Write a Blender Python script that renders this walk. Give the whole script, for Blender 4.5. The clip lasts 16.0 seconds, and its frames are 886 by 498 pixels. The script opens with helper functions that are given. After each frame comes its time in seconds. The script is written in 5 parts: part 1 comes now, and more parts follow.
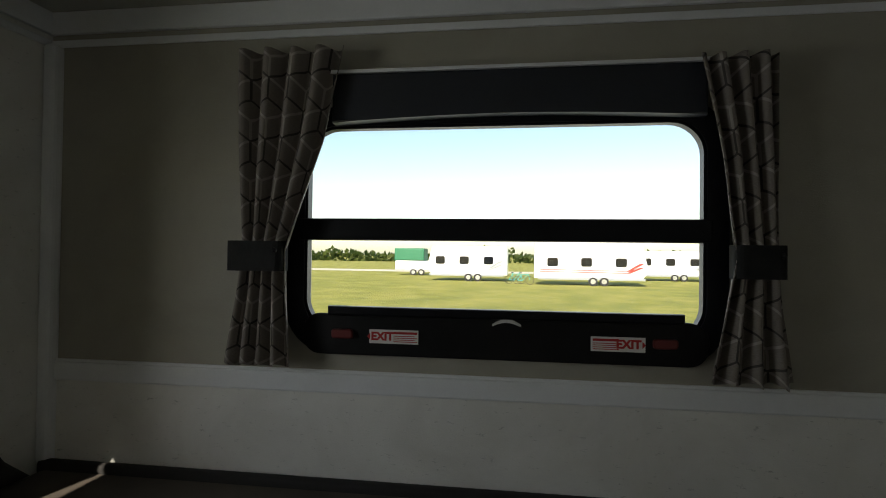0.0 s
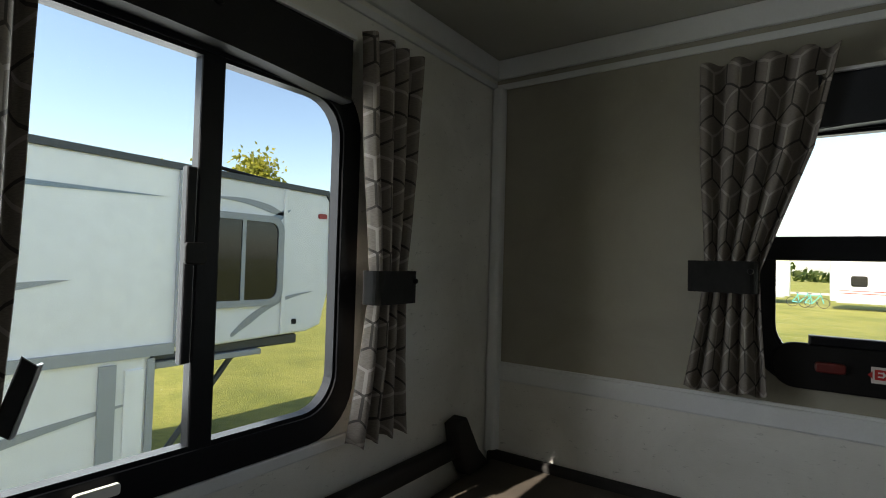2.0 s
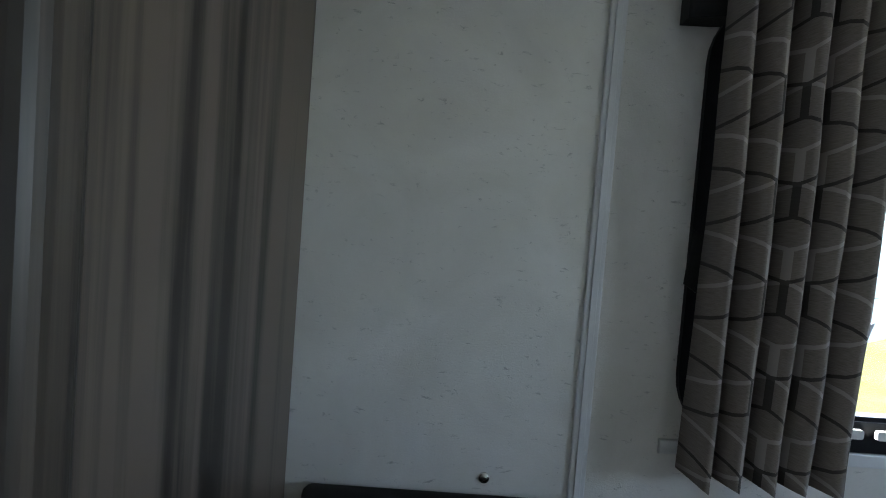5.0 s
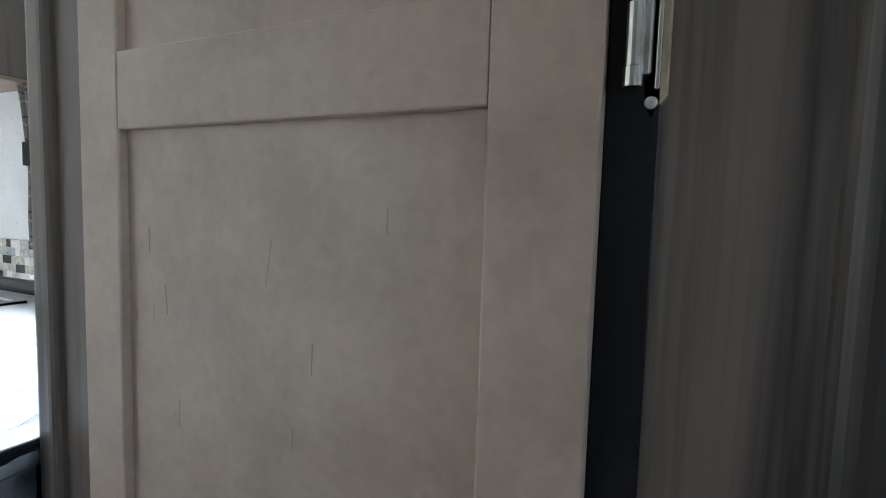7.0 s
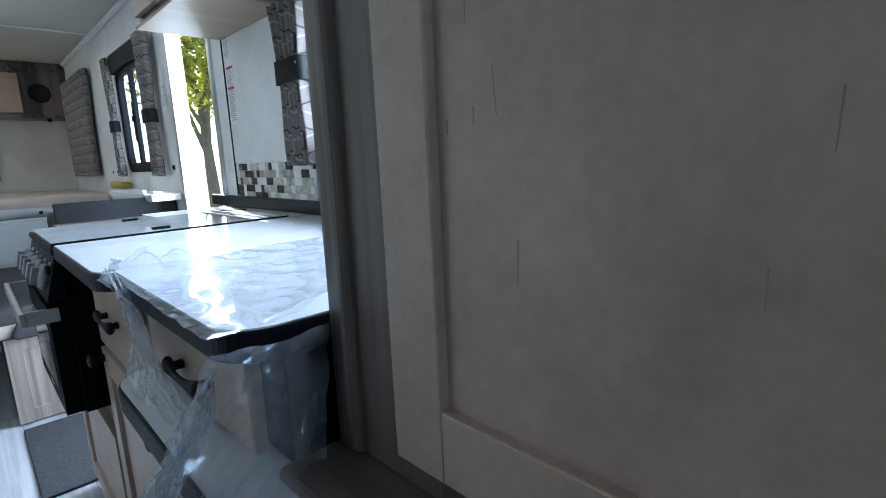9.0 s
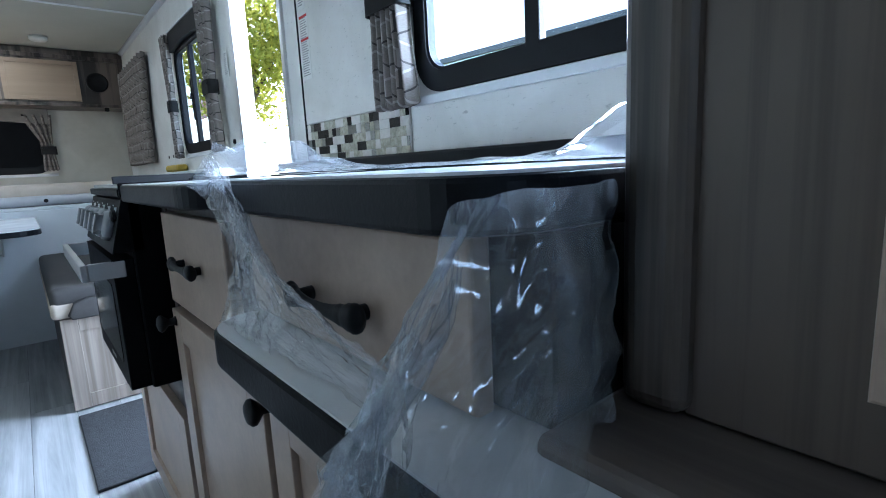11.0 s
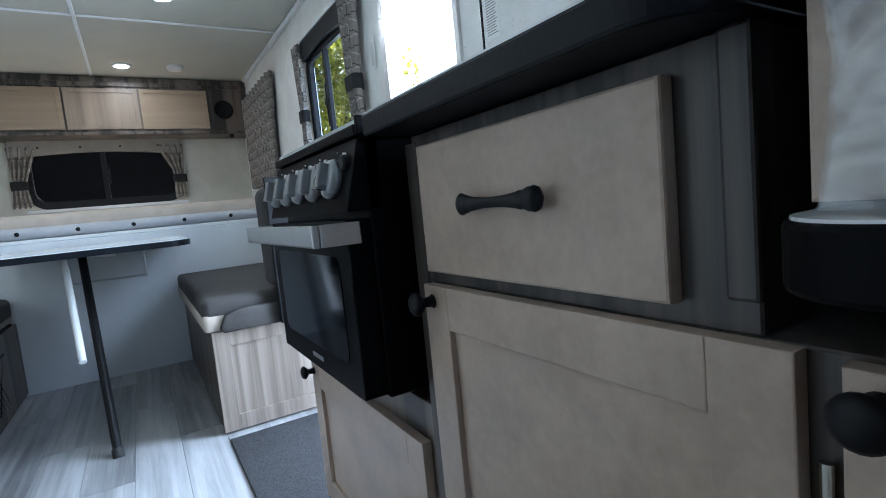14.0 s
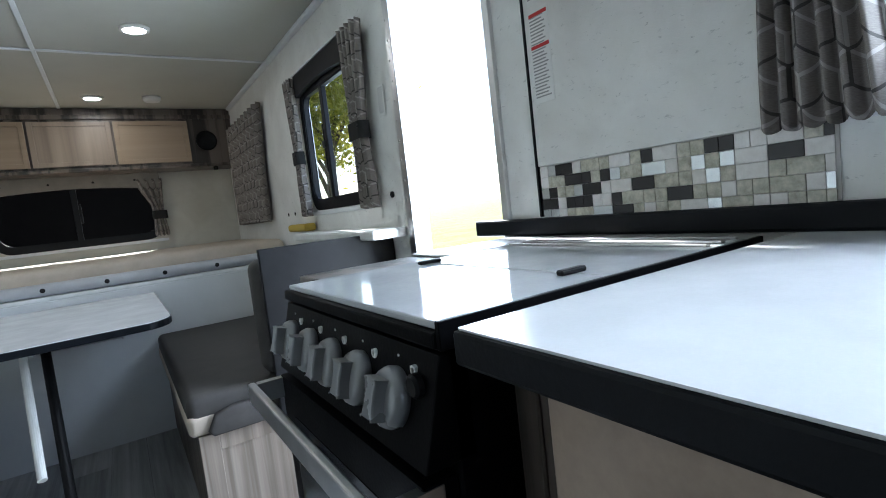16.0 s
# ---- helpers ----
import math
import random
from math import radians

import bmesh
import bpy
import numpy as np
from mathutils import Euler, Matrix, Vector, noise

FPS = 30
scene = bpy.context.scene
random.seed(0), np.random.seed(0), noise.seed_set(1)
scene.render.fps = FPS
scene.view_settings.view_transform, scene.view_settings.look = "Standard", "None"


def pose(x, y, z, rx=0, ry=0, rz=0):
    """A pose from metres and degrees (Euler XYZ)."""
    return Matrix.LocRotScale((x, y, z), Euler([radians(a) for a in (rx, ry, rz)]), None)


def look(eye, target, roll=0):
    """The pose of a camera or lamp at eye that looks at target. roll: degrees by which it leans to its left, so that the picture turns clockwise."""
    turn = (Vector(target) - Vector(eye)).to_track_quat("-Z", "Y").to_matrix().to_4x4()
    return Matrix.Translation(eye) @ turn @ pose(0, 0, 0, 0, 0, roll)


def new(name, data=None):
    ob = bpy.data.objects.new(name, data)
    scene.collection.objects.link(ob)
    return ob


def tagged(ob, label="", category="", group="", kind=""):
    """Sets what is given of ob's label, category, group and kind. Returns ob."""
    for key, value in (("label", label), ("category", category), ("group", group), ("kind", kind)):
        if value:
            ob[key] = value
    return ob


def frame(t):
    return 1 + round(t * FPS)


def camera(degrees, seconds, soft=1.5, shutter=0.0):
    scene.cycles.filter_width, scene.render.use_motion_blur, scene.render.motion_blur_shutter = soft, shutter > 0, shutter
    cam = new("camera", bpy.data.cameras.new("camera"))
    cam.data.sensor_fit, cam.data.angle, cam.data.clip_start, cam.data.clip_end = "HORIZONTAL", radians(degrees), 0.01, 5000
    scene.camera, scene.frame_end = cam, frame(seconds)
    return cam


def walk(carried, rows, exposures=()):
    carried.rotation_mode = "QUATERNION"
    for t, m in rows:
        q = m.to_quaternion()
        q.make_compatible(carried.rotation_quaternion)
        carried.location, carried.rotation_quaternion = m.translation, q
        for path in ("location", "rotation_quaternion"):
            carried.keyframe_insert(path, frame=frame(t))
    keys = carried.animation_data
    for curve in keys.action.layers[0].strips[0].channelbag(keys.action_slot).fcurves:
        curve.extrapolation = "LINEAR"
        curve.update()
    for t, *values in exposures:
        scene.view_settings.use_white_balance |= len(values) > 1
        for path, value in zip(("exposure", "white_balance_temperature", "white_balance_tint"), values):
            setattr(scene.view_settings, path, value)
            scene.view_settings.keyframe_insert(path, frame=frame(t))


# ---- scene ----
cam = camera(83.0, 16.0, soft=1.0)
PATH = [
    (0, (0.022, 0.793, 1.407), (-0.310, 2.765, 1.430), 0.7),
    (0.5, (-0.149, 0.736, 1.416), (-0.617, 2.680, 1.451), 1.4),
    (1, (-0.265, 0.715, 1.422), (-1.003, 2.573, 1.478), 1.8),
    (1.5, (-0.324, 0.673, 1.418), (-1.319, 2.406, 1.496), 2.0),
    (2, (-0.405, 0.623, 1.413), (-1.591, 2.233, 1.467), 1.6),
    (2.5, (-0.457, 0.596, 1.418), (-1.932, 1.946, 1.467), 0.3),
    (3, (-0.505, 0.474, 1.404), (-2.168, 1.585, 1.428), 0.4),
    (3.5, (-0.519, 0.358, 1.389), (-2.305, 1.259, 1.389), 0.7),
    (3.7, (-0.512, 0.315, 1.366), (-2.343, 1.119, 1.372), 1.3),
    (5.8, (-0.322, 0.081, 1.384), (-2.222, -0.509, 1.176), 3.8),
    (6, (-0.324, 0.046, 1.351), (-2.174, -0.682, 1.138), 3.4),
    (6.5, (-0.309, -0.039, 1.288), (-2.133, -0.849, 1.158), 2.9),
    (7, (-0.269, -0.134, 1.240), (-2.080, -0.970, 1.082), 1.7),
    (7.5, (-0.371, -0.207, 1.221), (-1.871, -1.483, 0.874), -1.5),
    (8, (-0.368, -0.259, 1.150), (-1.770, -1.648, 0.830), -1.3),
    (8.5, (-0.368, -0.304, 1.134), (-1.694, -1.755, 0.764), -3.0),
    (8.7, (-0.350, -0.332, 1.121), (-1.703, -1.757, 0.756), -2.5),
    (10.8, (-0.318, -0.580, 0.998), (-1.605, -2.064, 0.624), -2.7),
    (11, (-0.324, -0.651, 0.952), (-1.582, -2.170, 0.621), -2.8),
    (11.5, (-0.297, -0.728, 0.915), (-1.538, -2.263, 0.593), -3.1),
    (12, (-0.267, -0.830, 0.879), (-1.449, -2.415, 0.577), -4.0),
    (12.5, (-0.257, -0.929, 0.872), (-1.396, -2.547, 0.581), -4.6),
    (13, (-0.232, -1.010, 0.857), (-1.316, -2.670, 0.594), -5.3),
    (13.5, (-0.210, -1.060, 0.835), (-1.250, -2.754, 0.614), -5.6),
    (14, (-0.186, -1.115, 0.814), (-1.212, -2.821, 0.624), -5.6),
    (14.5, (-0.176, -1.181, 0.825), (-1.208, -2.884, 0.642), -5.6),
    (15, (-0.195, -1.279, 0.878), (-1.230, -2.981, 0.695), -6.0),
    (15.5, (-0.216, -1.346, 0.957), (-1.273, -3.035, 0.784), -6.5),
    (16, (-0.247, -1.422, 1.048), (-1.323, -3.099, 0.871), -6.6),
]
walk(cam, [(t, look(eye, target, roll)) for t, eye, target, roll in PATH],
     exposures=[(0.0, 0.85, 7300, 10), (1.5, 1.0, 7200, 10), (2.5, 1.5, 7000, 10), (3.0, 1.95, 6700, 10), (3.5, 2.05, 6500, 10), (5.8, 3.2, 5700, 11), (6.5, 3.25, 5800, 12),
                (7.5, 2.55, 5700, 12), (8.7, 2.15, 5300, 9), (11.0, 2.3, 5100, 8), (13.0, 2.4, 5200, 8), (14.5, 2.45, 5300, 9), (15.2, 2.45, 5400, 9), (16.0, 1.85, 5700, 9)])

# ---- daylight ----
SUN = Vector((0.17, 0.80, -0.63)).normalized()
world = bpy.data.worlds.new("sky")
scene.world = world
world.use_nodes = True
sky = world.node_tree.nodes.new("ShaderNodeTexSky")
sky.sky_type = "NISHITA"
sky.sun_disc = False
sky.sun_elevation = math.asin(-SUN.z)
sky.sun_rotation = math.atan2(-SUN.x, -SUN.y)
back = world.node_tree.nodes["Background"]
back.inputs["Strength"].default_value = 0.15
world.node_tree.links.new(sky.outputs[0], back.inputs["Color"])
sun = bpy.data.lights.new("sun", "SUN")
sun.energy, sun.angle, sun.color = 5.0, radians(0.5), (1.0, 0.94, 0.85)
sun_ob = new("sun", sun)
sun_ob.matrix_world = SUN.to_track_quat("-Z", "Y").to_matrix().to_4x4()


def window_light(x, y, z, rx, ry, rz, w, h, power):
    data = bpy.data.lights.new("daylight", "AREA")
    data.shape, data.size, data.size_y, data.energy, data.color = "RECTANGLE", w, h, power, (0.86, 0.93, 1.0)
    ob = new("daylight", data)
    ob.matrix_world = pose(x, y, z, rx, ry, rz)
    return ob


# sky light through each opening, set just outside the panes
window_light(-1.30, 0.92, 1.43, 0, -90, 0, 0.56, 0.66, 3.1)
window_light(-0.04, 2.06, 1.46, -90, 0, 0, 0.80, 0.44, 1.2)
window_light(-1.30, -1.25, 1.36, 0, -90, 0, 0.4, 0.74, 10.5)
window_light(-1.30, -2.69, 0.95, 0, -90, 0, 1.7, 0.5, 14)
window_light(-1.30, -3.63, 1.42, 0, -90, 0, 0.5, 0.56, 1.5)

# ---- materials ----
def mat(name, rough=0.6, metal=0.0, base=(0.5, 0.5, 0.5)):
    m = bpy.data.materials.new(name)
    m.use_nodes = True
    b = m.node_tree.nodes["Principled BSDF"]
    b.inputs["Base Color"].default_value = (*base, 1)
    b.inputs["Roughness"].default_value = rough
    b.inputs["Metallic"].default_value = metal
    return m, m.node_tree, b


def node(nt, kind, **values):
    n = nt.nodes.new("ShaderNode" + kind)
    for k, v in values.items():
        n.inputs[k].default_value = v
    return n


def coords(nt, scale=(1, 1, 1), kind="Object"):
    tc, mp = node(nt, "TexCoord"), node(nt, "Mapping", Scale=scale)
    nt.links.new(tc.outputs[kind], mp.inputs["Vector"])
    return mp.outputs[0]


def world_coords(nt, scale=(1, 1, 1)):
    g, mp = node(nt, "NewGeometry"), node(nt, "Mapping", Scale=scale)
    nt.links.new(g.outputs["Position"], mp.inputs["Vector"])
    return mp.outputs[0]


def ramp(nt, fac, stops):
    r = node(nt, "ValToRGB")
    e = r.color_ramp.elements
    while len(e) < len(stops):
        e.new(0.5)
    for el, (p, c) in zip(e, stops):
        el.position, el.color = p, (*c, 1)
    nt.links.new(fac, r.inputs["Fac"])
    return r.outputs[0]


def noise_out(nt, vec, scale, detail=6.0, rough=0.6, dist=0.0):
    n = node(nt, "TexNoise", Scale=scale, Detail=detail, Roughness=rough, Distortion=dist)
    nt.links.new(vec, n.inputs["Vector"])
    return n.outputs["Fac"]


def bump(nt, b, height, strength, distance=0.002):
    n = node(nt, "Bump", Strength=strength, Distance=distance)
    nt.links.new(height, n.inputs["Height"])
    nt.links.new(n.outputs[0], b.inputs["Normal"])


def mixc(nt, fac, a, c, blend="MIX"):
    n = nt.nodes.new("ShaderNodeMix")
    n.data_type, n.blend_type = "RGBA", blend
    for sock, v in ((n.inputs[0], fac), (n.inputs[6], a), (n.inputs[7], c)):
        if isinstance(v, bpy.types.NodeSocket):
            nt.links.new(v, sock)
        else:
            sock.default_value = v if isinstance(v, (int, float)) else (*v, 1)
    return n.outputs[2]


def math_(nt, op, a, c=None):
    n = nt.nodes.new("ShaderNodeMath")
    n.operation = op
    for sock, v in zip(n.inputs, (a, c)):
        if isinstance(v, bpy.types.NodeSocket):
            nt.links.new(v, sock)
        elif v is not None:
            sock.default_value = v
    return n.outputs[0]


def mottled(name, c1, c2, rough, scale=6.0, fine=180.0, relief=0.3, depth=0.001, metal=0.0, rvar=0.12, spec=0.5):
    """Two-scale variation of colour, sheen and relief."""
    m, nt, b = mat(name, rough, metal)
    b.inputs["Specular IOR Level"].default_value = spec
    v = world_coords(nt)
    big, small = noise_out(nt, v, scale), noise_out(nt, v, fine, 3.0)
    f = math_(nt, "ADD", math_(nt, "MULTIPLY", big, 0.75), math_(nt, "MULTIPLY", small, 0.25))
    nt.links.new(ramp(nt, f, ((0.32, c1), (0.68, c2))), b.inputs["Base Color"])
    r = math_(nt, "ADD", math_(nt, "MULTIPLY", big, rvar), rough - rvar / 2)
    nt.links.new(r, b.inputs["Roughness"])
    bump(nt, b, small, relief, depth)
    return m


def wood(name, dark, light, rough=0.45, axis="z", grain=38.0, contrast=1.0):
    """Printed wood-grain foil; grain runs along one world axis."""
    m, nt, b = mat(name, rough)
    s = {"x": (0.9, grain, grain), "y": (grain, 0.9, grain), "z": (grain, grain, 0.9)}[axis]
    s2 = {"x": (0.35, 13, 13), "y": (13, 0.35, 13), "z": (9, 9, 0.3)}[axis]
    fine = noise_out(nt, world_coords(nt, s), 1.0, 5.0, 0.65, 0.4)
    broad = noise_out(nt, world_coords(nt, s2), 1.0, 3.0, 0.5, 0.8)
    f = math_(nt, "ADD", math_(nt, "MULTIPLY", fine, 0.4), math_(nt, "MULTIPLY", broad, 0.6))
    lo = 0.5 - 0.16 / contrast
    mid = tuple((p + q) / 2 for p, q in zip(dark, light))
    nt.links.new(ramp(nt, f, ((lo, dark), (0.5, mid), (1 - lo, light))), b.inputs["Base Color"])
    bump(nt, b, fine, 0.15, 0.0006)
    return m


def wallpaper(name, tint, marks=0.45):
    """Vinyl-faced panel: soft plaster-like blotches, short level scuffs and a fine crinkle."""
    m, nt, b = mat(name, 0.5)
    v = world_coords(nt)
    big = noise_out(nt, v, 5.0, 6.0, 0.6, 0.6)
    mid = noise_out(nt, world_coords(nt, (1, 1, 2.6)), 46.0, 5.0, 0.72, 0.5)
    fine = noise_out(nt, world_coords(nt, (1, 1, 1.6)), 190.0, 4.0, 0.65, 0.8)
    pits = ramp(nt, mid, ((0.31, (0, 0, 0)), (0.39, (1, 1, 1))))
    c1 = tuple(t * c for t, c in zip(tint, (0.8, 0.79, 0.77)))
    base = ramp(nt, big, ((0.3, c1), (0.7, tint)))
    worn = mixc(nt, pits, tuple(t * (1 - marks) for t in tint), base)
    nt.links.new(mixc(nt, math_(nt, "MULTIPLY", fine, 0.25), worn, tuple(t * 0.75 for t in tint)), b.inputs["Base Color"])
    f = math_(nt, "ADD", math_(nt, "MULTIPLY", pits, 0.4), math_(nt, "MULTIPLY", fine, 0.8))
    bump(nt, b, f, 0.5, 0.0015)
    nt.links.new(ramp(nt, big, ((0.3, (0.42,) * 3), (0.7, (0.58,) * 3))), b.inputs["Roughness"])
    return m


def plain(name, base, rough, metal=0.0, fine=220.0):
    c1 = tuple(c * 0.88 for c in base)
    return mottled(name, c1, base, rough, 9.0, fine, 0.12, 0.0006, metal, 0.08)


def glass(name, tint=(1, 1, 1), rough=0.0, ior=1.25):
    """A thin pane: light passes straight through, with a faint gloss at glancing angles."""
    m, nt, b = mat(name)
    tr, gl = node(nt, "BsdfTransparent", Color=(*tint, 1)), node(nt, "BsdfGlossy", Roughness=rough)
    fr, mx = node(nt, "LayerWeight", Blend=0.5), node(nt, "MixShader")
    gain = math_(nt, "ADD", math_(nt, "MULTIPLY", math_(nt, "POWER", fr.outputs["Facing"], 5.0), 0.6), (ior - 1) * 0.08)
    nt.links.new(gain, mx.inputs[0])
    nt.links.new(tr.outputs[0], mx.inputs[1])
    nt.links.new(gl.outputs[0], mx.inputs[2])
    nt.links.new(mx.outputs[0], nt.nodes["Material Output"].inputs[0])
    return m


def film_wrap(name, stretch, milk):
    """Clear stretch film in sheet coordinates: long soft creases along the pull, whitened like highlights, cloudy
    bunches, sharp gloss.
    """
    m, nt, b = mat(name)
    uv = node(nt, "UVMap")
    wob = node(nt, "TexNoise", Scale=3.0, Detail=3.0)
    nt.links.new(uv.outputs[0], wob.inputs["Vector"])
    sc, bend = node(nt, "VectorMath"), node(nt, "VectorMath")
    sc.operation = "SCALE"
    sc.inputs["Scale"].default_value = 0.06
    nt.links.new(wob.outputs["Color"], sc.inputs[0])
    nt.links.new(uv.outputs[0], bend.inputs[0])
    nt.links.new(sc.outputs[0], bend.inputs[1])

    def crumple(k, lo, hi):
        mp = node(nt, "Mapping", Scale=(stretch[0] * k, stretch[1] * k, 1))
        nt.links.new(bend.outputs[0], mp.inputs["Vector"])
        r = node(nt, "TexNoise", Scale=1.0, Detail=4.0, Roughness=0.55)
        r.noise_type = "RIDGED_MULTIFRACTAL"
        nt.links.new(mp.outputs[0], r.inputs["Vector"])
        return ramp(nt, math_(nt, "MULTIPLY", r.outputs["Fac"], 0.4), ((lo, (0, 0, 0)), (hi, (1, 1, 1))))
    big, small = crumple(1.3, 0.3, 0.85), crumple(3.8, 0.3, 0.9)
    h = math_(nt, "ADD", big, math_(nt, "MULTIPLY", small, 0.6))
    n = node(nt, "Bump", Strength=1.0, Distance=0.005)
    nt.links.new(h, n.inputs["Height"])
    tr, gl = node(nt, "BsdfTransparent", Color=(0.97, 0.98, 1, 1)), node(nt, "BsdfGlossy", Roughness=0.07)
    df, df2 = node(nt, "BsdfTranslucent", Color=(0.85, 0.92, 1, 1)), node(nt, "BsdfDiffuse", Color=(0.8, 0.88, 0.97, 1))
    for s in (gl, df2):
        nt.links.new(n.outputs[0], s.inputs["Normal"])
    m0, m1, m2 = node(nt, "MixShader", Fac=0.5), node(nt, "MixShader"), node(nt, "MixShader")
    nt.links.new(df.outputs[0], m0.inputs[1])
    nt.links.new(df2.outputs[0], m0.inputs[2])
    mc = node(nt, "Mapping", Scale=(stretch[0] ** 0.7, stretch[1] ** 0.7, 1))
    nt.links.new(bend.outputs[0], mc.inputs["Vector"])
    cloud = ramp(nt, noise_out(nt, mc.outputs[0], 0.9, 4.0, 0.6), ((0.38, (0, 0, 0)), (0.72, (1, 1, 1))))
    # the h term whitens crease ridges, painting in highlights the relief doesn't catch
    fac = math_(nt, "ADD", math_(nt, "MULTIPLY", cloud, milk * 1.4), math_(nt, "ADD", math_(nt, "MULTIPLY", h, milk * 1.5), 0.05))
    nt.links.new(fac, m1.inputs[0])
    nt.links.new(tr.outputs[0], m1.inputs[1])
    nt.links.new(m0.outputs[0], m1.inputs[2])
    fr = node(nt, "LayerWeight", Blend=0.5)
    nt.links.new(n.outputs[0], fr.inputs["Normal"])
    nt.links.new(math_(nt, "ADD", math_(nt, "MULTIPLY", math_(nt, "POWER", fr.outputs["Facing"], 3.0), 0.6), 0.09), m2.inputs[0])
    nt.links.new(m1.outputs[0], m2.inputs[1])
    nt.links.new(gl.outputs[0], m2.inputs[2])
    nt.links.new(m2.outputs[0], nt.nodes["Material Output"].inputs[0])
    return m


def hex_cloth(name, ground, line, pale, R=0.044):
    """Woven curtain cloth with a tumbling-block pattern: dark hexagon outlines and pale three-way spokes, in cloth metres (UV)."""
    m, nt, b = mat(name, 0.9)
    uv = node(nt, "UVMap")
    sep = node(nt, "SeparateXYZ")
    nt.links.new(uv.outputs[0], sep.inputs[0])
    W, Hh = math.sqrt(3) * R, 3 * R

    def cell(ox, oy):
        x = math_(nt, "SUBTRACT", math_(nt, "FLOORED_MODULO", math_(nt, "ADD", sep.outputs[0], ox), W), W / 2)
        y = math_(nt, "SUBTRACT", math_(nt, "FLOORED_MODULO", math_(nt, "ADD", sep.outputs[1], oy), Hh), Hh / 2)
        d = math_(nt, "ADD", math_(nt, "MULTIPLY", x, x), math_(nt, "MULTIPLY", y, y))
        return x, y, d
    ax, ay, ad = cell(0, 0)
    bx, by, bd = cell(W / 2, Hh / 2)
    pick = math_(nt, "LESS_THAN", ad, bd)

    def choose(p, q):
        return math_(nt, "ADD", math_(nt, "MULTIPLY", p, pick), math_(nt, "MULTIPLY", q, math_(nt, "SUBTRACT", 1.0, pick)))
    x, y = choose(ax, bx), choose(ay, by)
    px, py = math_(nt, "ABSOLUTE", x), math_(nt, "ABSOLUTE", y)
    hexd = math_(nt, "MAXIMUM", px, math_(nt, "ADD", math_(nt, "MULTIPLY", px, 0.5), math_(nt, "MULTIPLY", py, math.sqrt(3) / 2)))
    edge = math_(nt, "GREATER_THAN", hexd, W / 2 - 0.0022)
    near = None
    for a in (90 + 180, 30, 150):
        c, s = math.cos(radians(a)), math.sin(radians(a))
        perp = math_(nt, "ABSOLUTE", math_(nt, "SUBTRACT", math_(nt, "MULTIPLY", x, s), math_(nt, "MULTIPLY", y, c)))
        along = math_(nt, "ADD", math_(nt, "MULTIPLY", x, c), math_(nt, "MULTIPLY", y, s))
        hit = math_(nt, "MULTIPLY", math_(nt, "LESS_THAN", perp, 0.0026), math_(nt, "GREATER_THAN", along, 0.0))
        near = hit if near is None else math_(nt, "MAXIMUM", near, hit)
    mp = node(nt, "Mapping", Scale=(160, 900, 1))
    nt.links.new(uv.outputs[0], mp.inputs["Vector"])
    weave = noise_out(nt, mp.outputs[0], 1.0, 3.0)
    g = ramp(nt, weave, ((0.3, tuple(v * 0.72 for v in ground)), (0.7, tuple(v * 1.2 for v in ground))))
    col = mixc(nt, math_(nt, "MULTIPLY", near, 0.75), g, pale)
    col = mixc(nt, math_(nt, "MULTIPLY", edge, 0.85), col, line)
    nt.links.new(col, b.inputs["Base Color"])
    bump(nt, b, weave, 0.3, 0.0006)
    return m


WALL = wallpaper("textured white vinyl wall panel", (0.8, 0.8, 0.775))
WALL_END = wallpaper("cream vinyl wall panel", (0.62, 0.61, 0.545), 0.12)
WALL_TAN = wallpaper("olive-tan vinyl wall panel", (0.37, 0.355, 0.30), 0.08)
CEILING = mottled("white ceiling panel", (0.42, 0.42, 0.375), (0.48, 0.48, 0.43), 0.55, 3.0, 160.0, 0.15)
TRIM = plain("white vinyl trim", (0.74, 0.76, 0.78), 0.42)
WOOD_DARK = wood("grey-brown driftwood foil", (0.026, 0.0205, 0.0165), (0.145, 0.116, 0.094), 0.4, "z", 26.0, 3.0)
WOOD_BASE = wood("grey-brown driftwood foil, level grain", (0.04, 0.033, 0.028), (0.15, 0.122, 0.104), 0.42, "y", 42.0, 1.4)
WOOD_LIGHT = wood("pale grey oak foil", (0.15, 0.12, 0.095), (0.34, 0.29, 0.24), 0.45, "z", 40.0, 1.6)
WOOD_MID = wood("warm taupe wood foil", (0.2, 0.155, 0.12), (0.36, 0.28, 0.21), 0.45, "z", 30.0)
WOOD_OVER = wood("tan maple foil", (0.27, 0.195, 0.128), (0.36, 0.27, 0.185), 0.45, "x", 24.0)
TAUPE = mottled("taupe painted maple", (0.34, 0.258, 0.2), (0.49, 0.385, 0.305), 0.37, 9.0, 90.0, 0.1)
BLACK_EDGE = mottled("black laminate edge", (0.0035, 0.0045, 0.0065), (0.006, 0.0072, 0.010), 0.42, 20.0, spec=0.16)
WHITE_TOP = mottled("white laminate worktop", (0.66, 0.67, 0.68), (0.74, 0.75, 0.76), 0.2, 10.0, 300.0, 0.05)
BLACK_METAL = mottled("black enamel", (0.002, 0.002, 0.0026), (0.0045, 0.0045, 0.005), 0.42, 14.0, spec=0.05)
BLACK_SATIN = mottled("matt black metal", (0.003, 0.003, 0.0035), (0.007, 0.007, 0.008), 0.5, 30.0, spec=0.22)
OVEN_GLASS = mottled("dark oven glass", (0.004, 0.005, 0.008), (0.008, 0.01, 0.014), 0.08, 8.0, 100.0, 0.0)
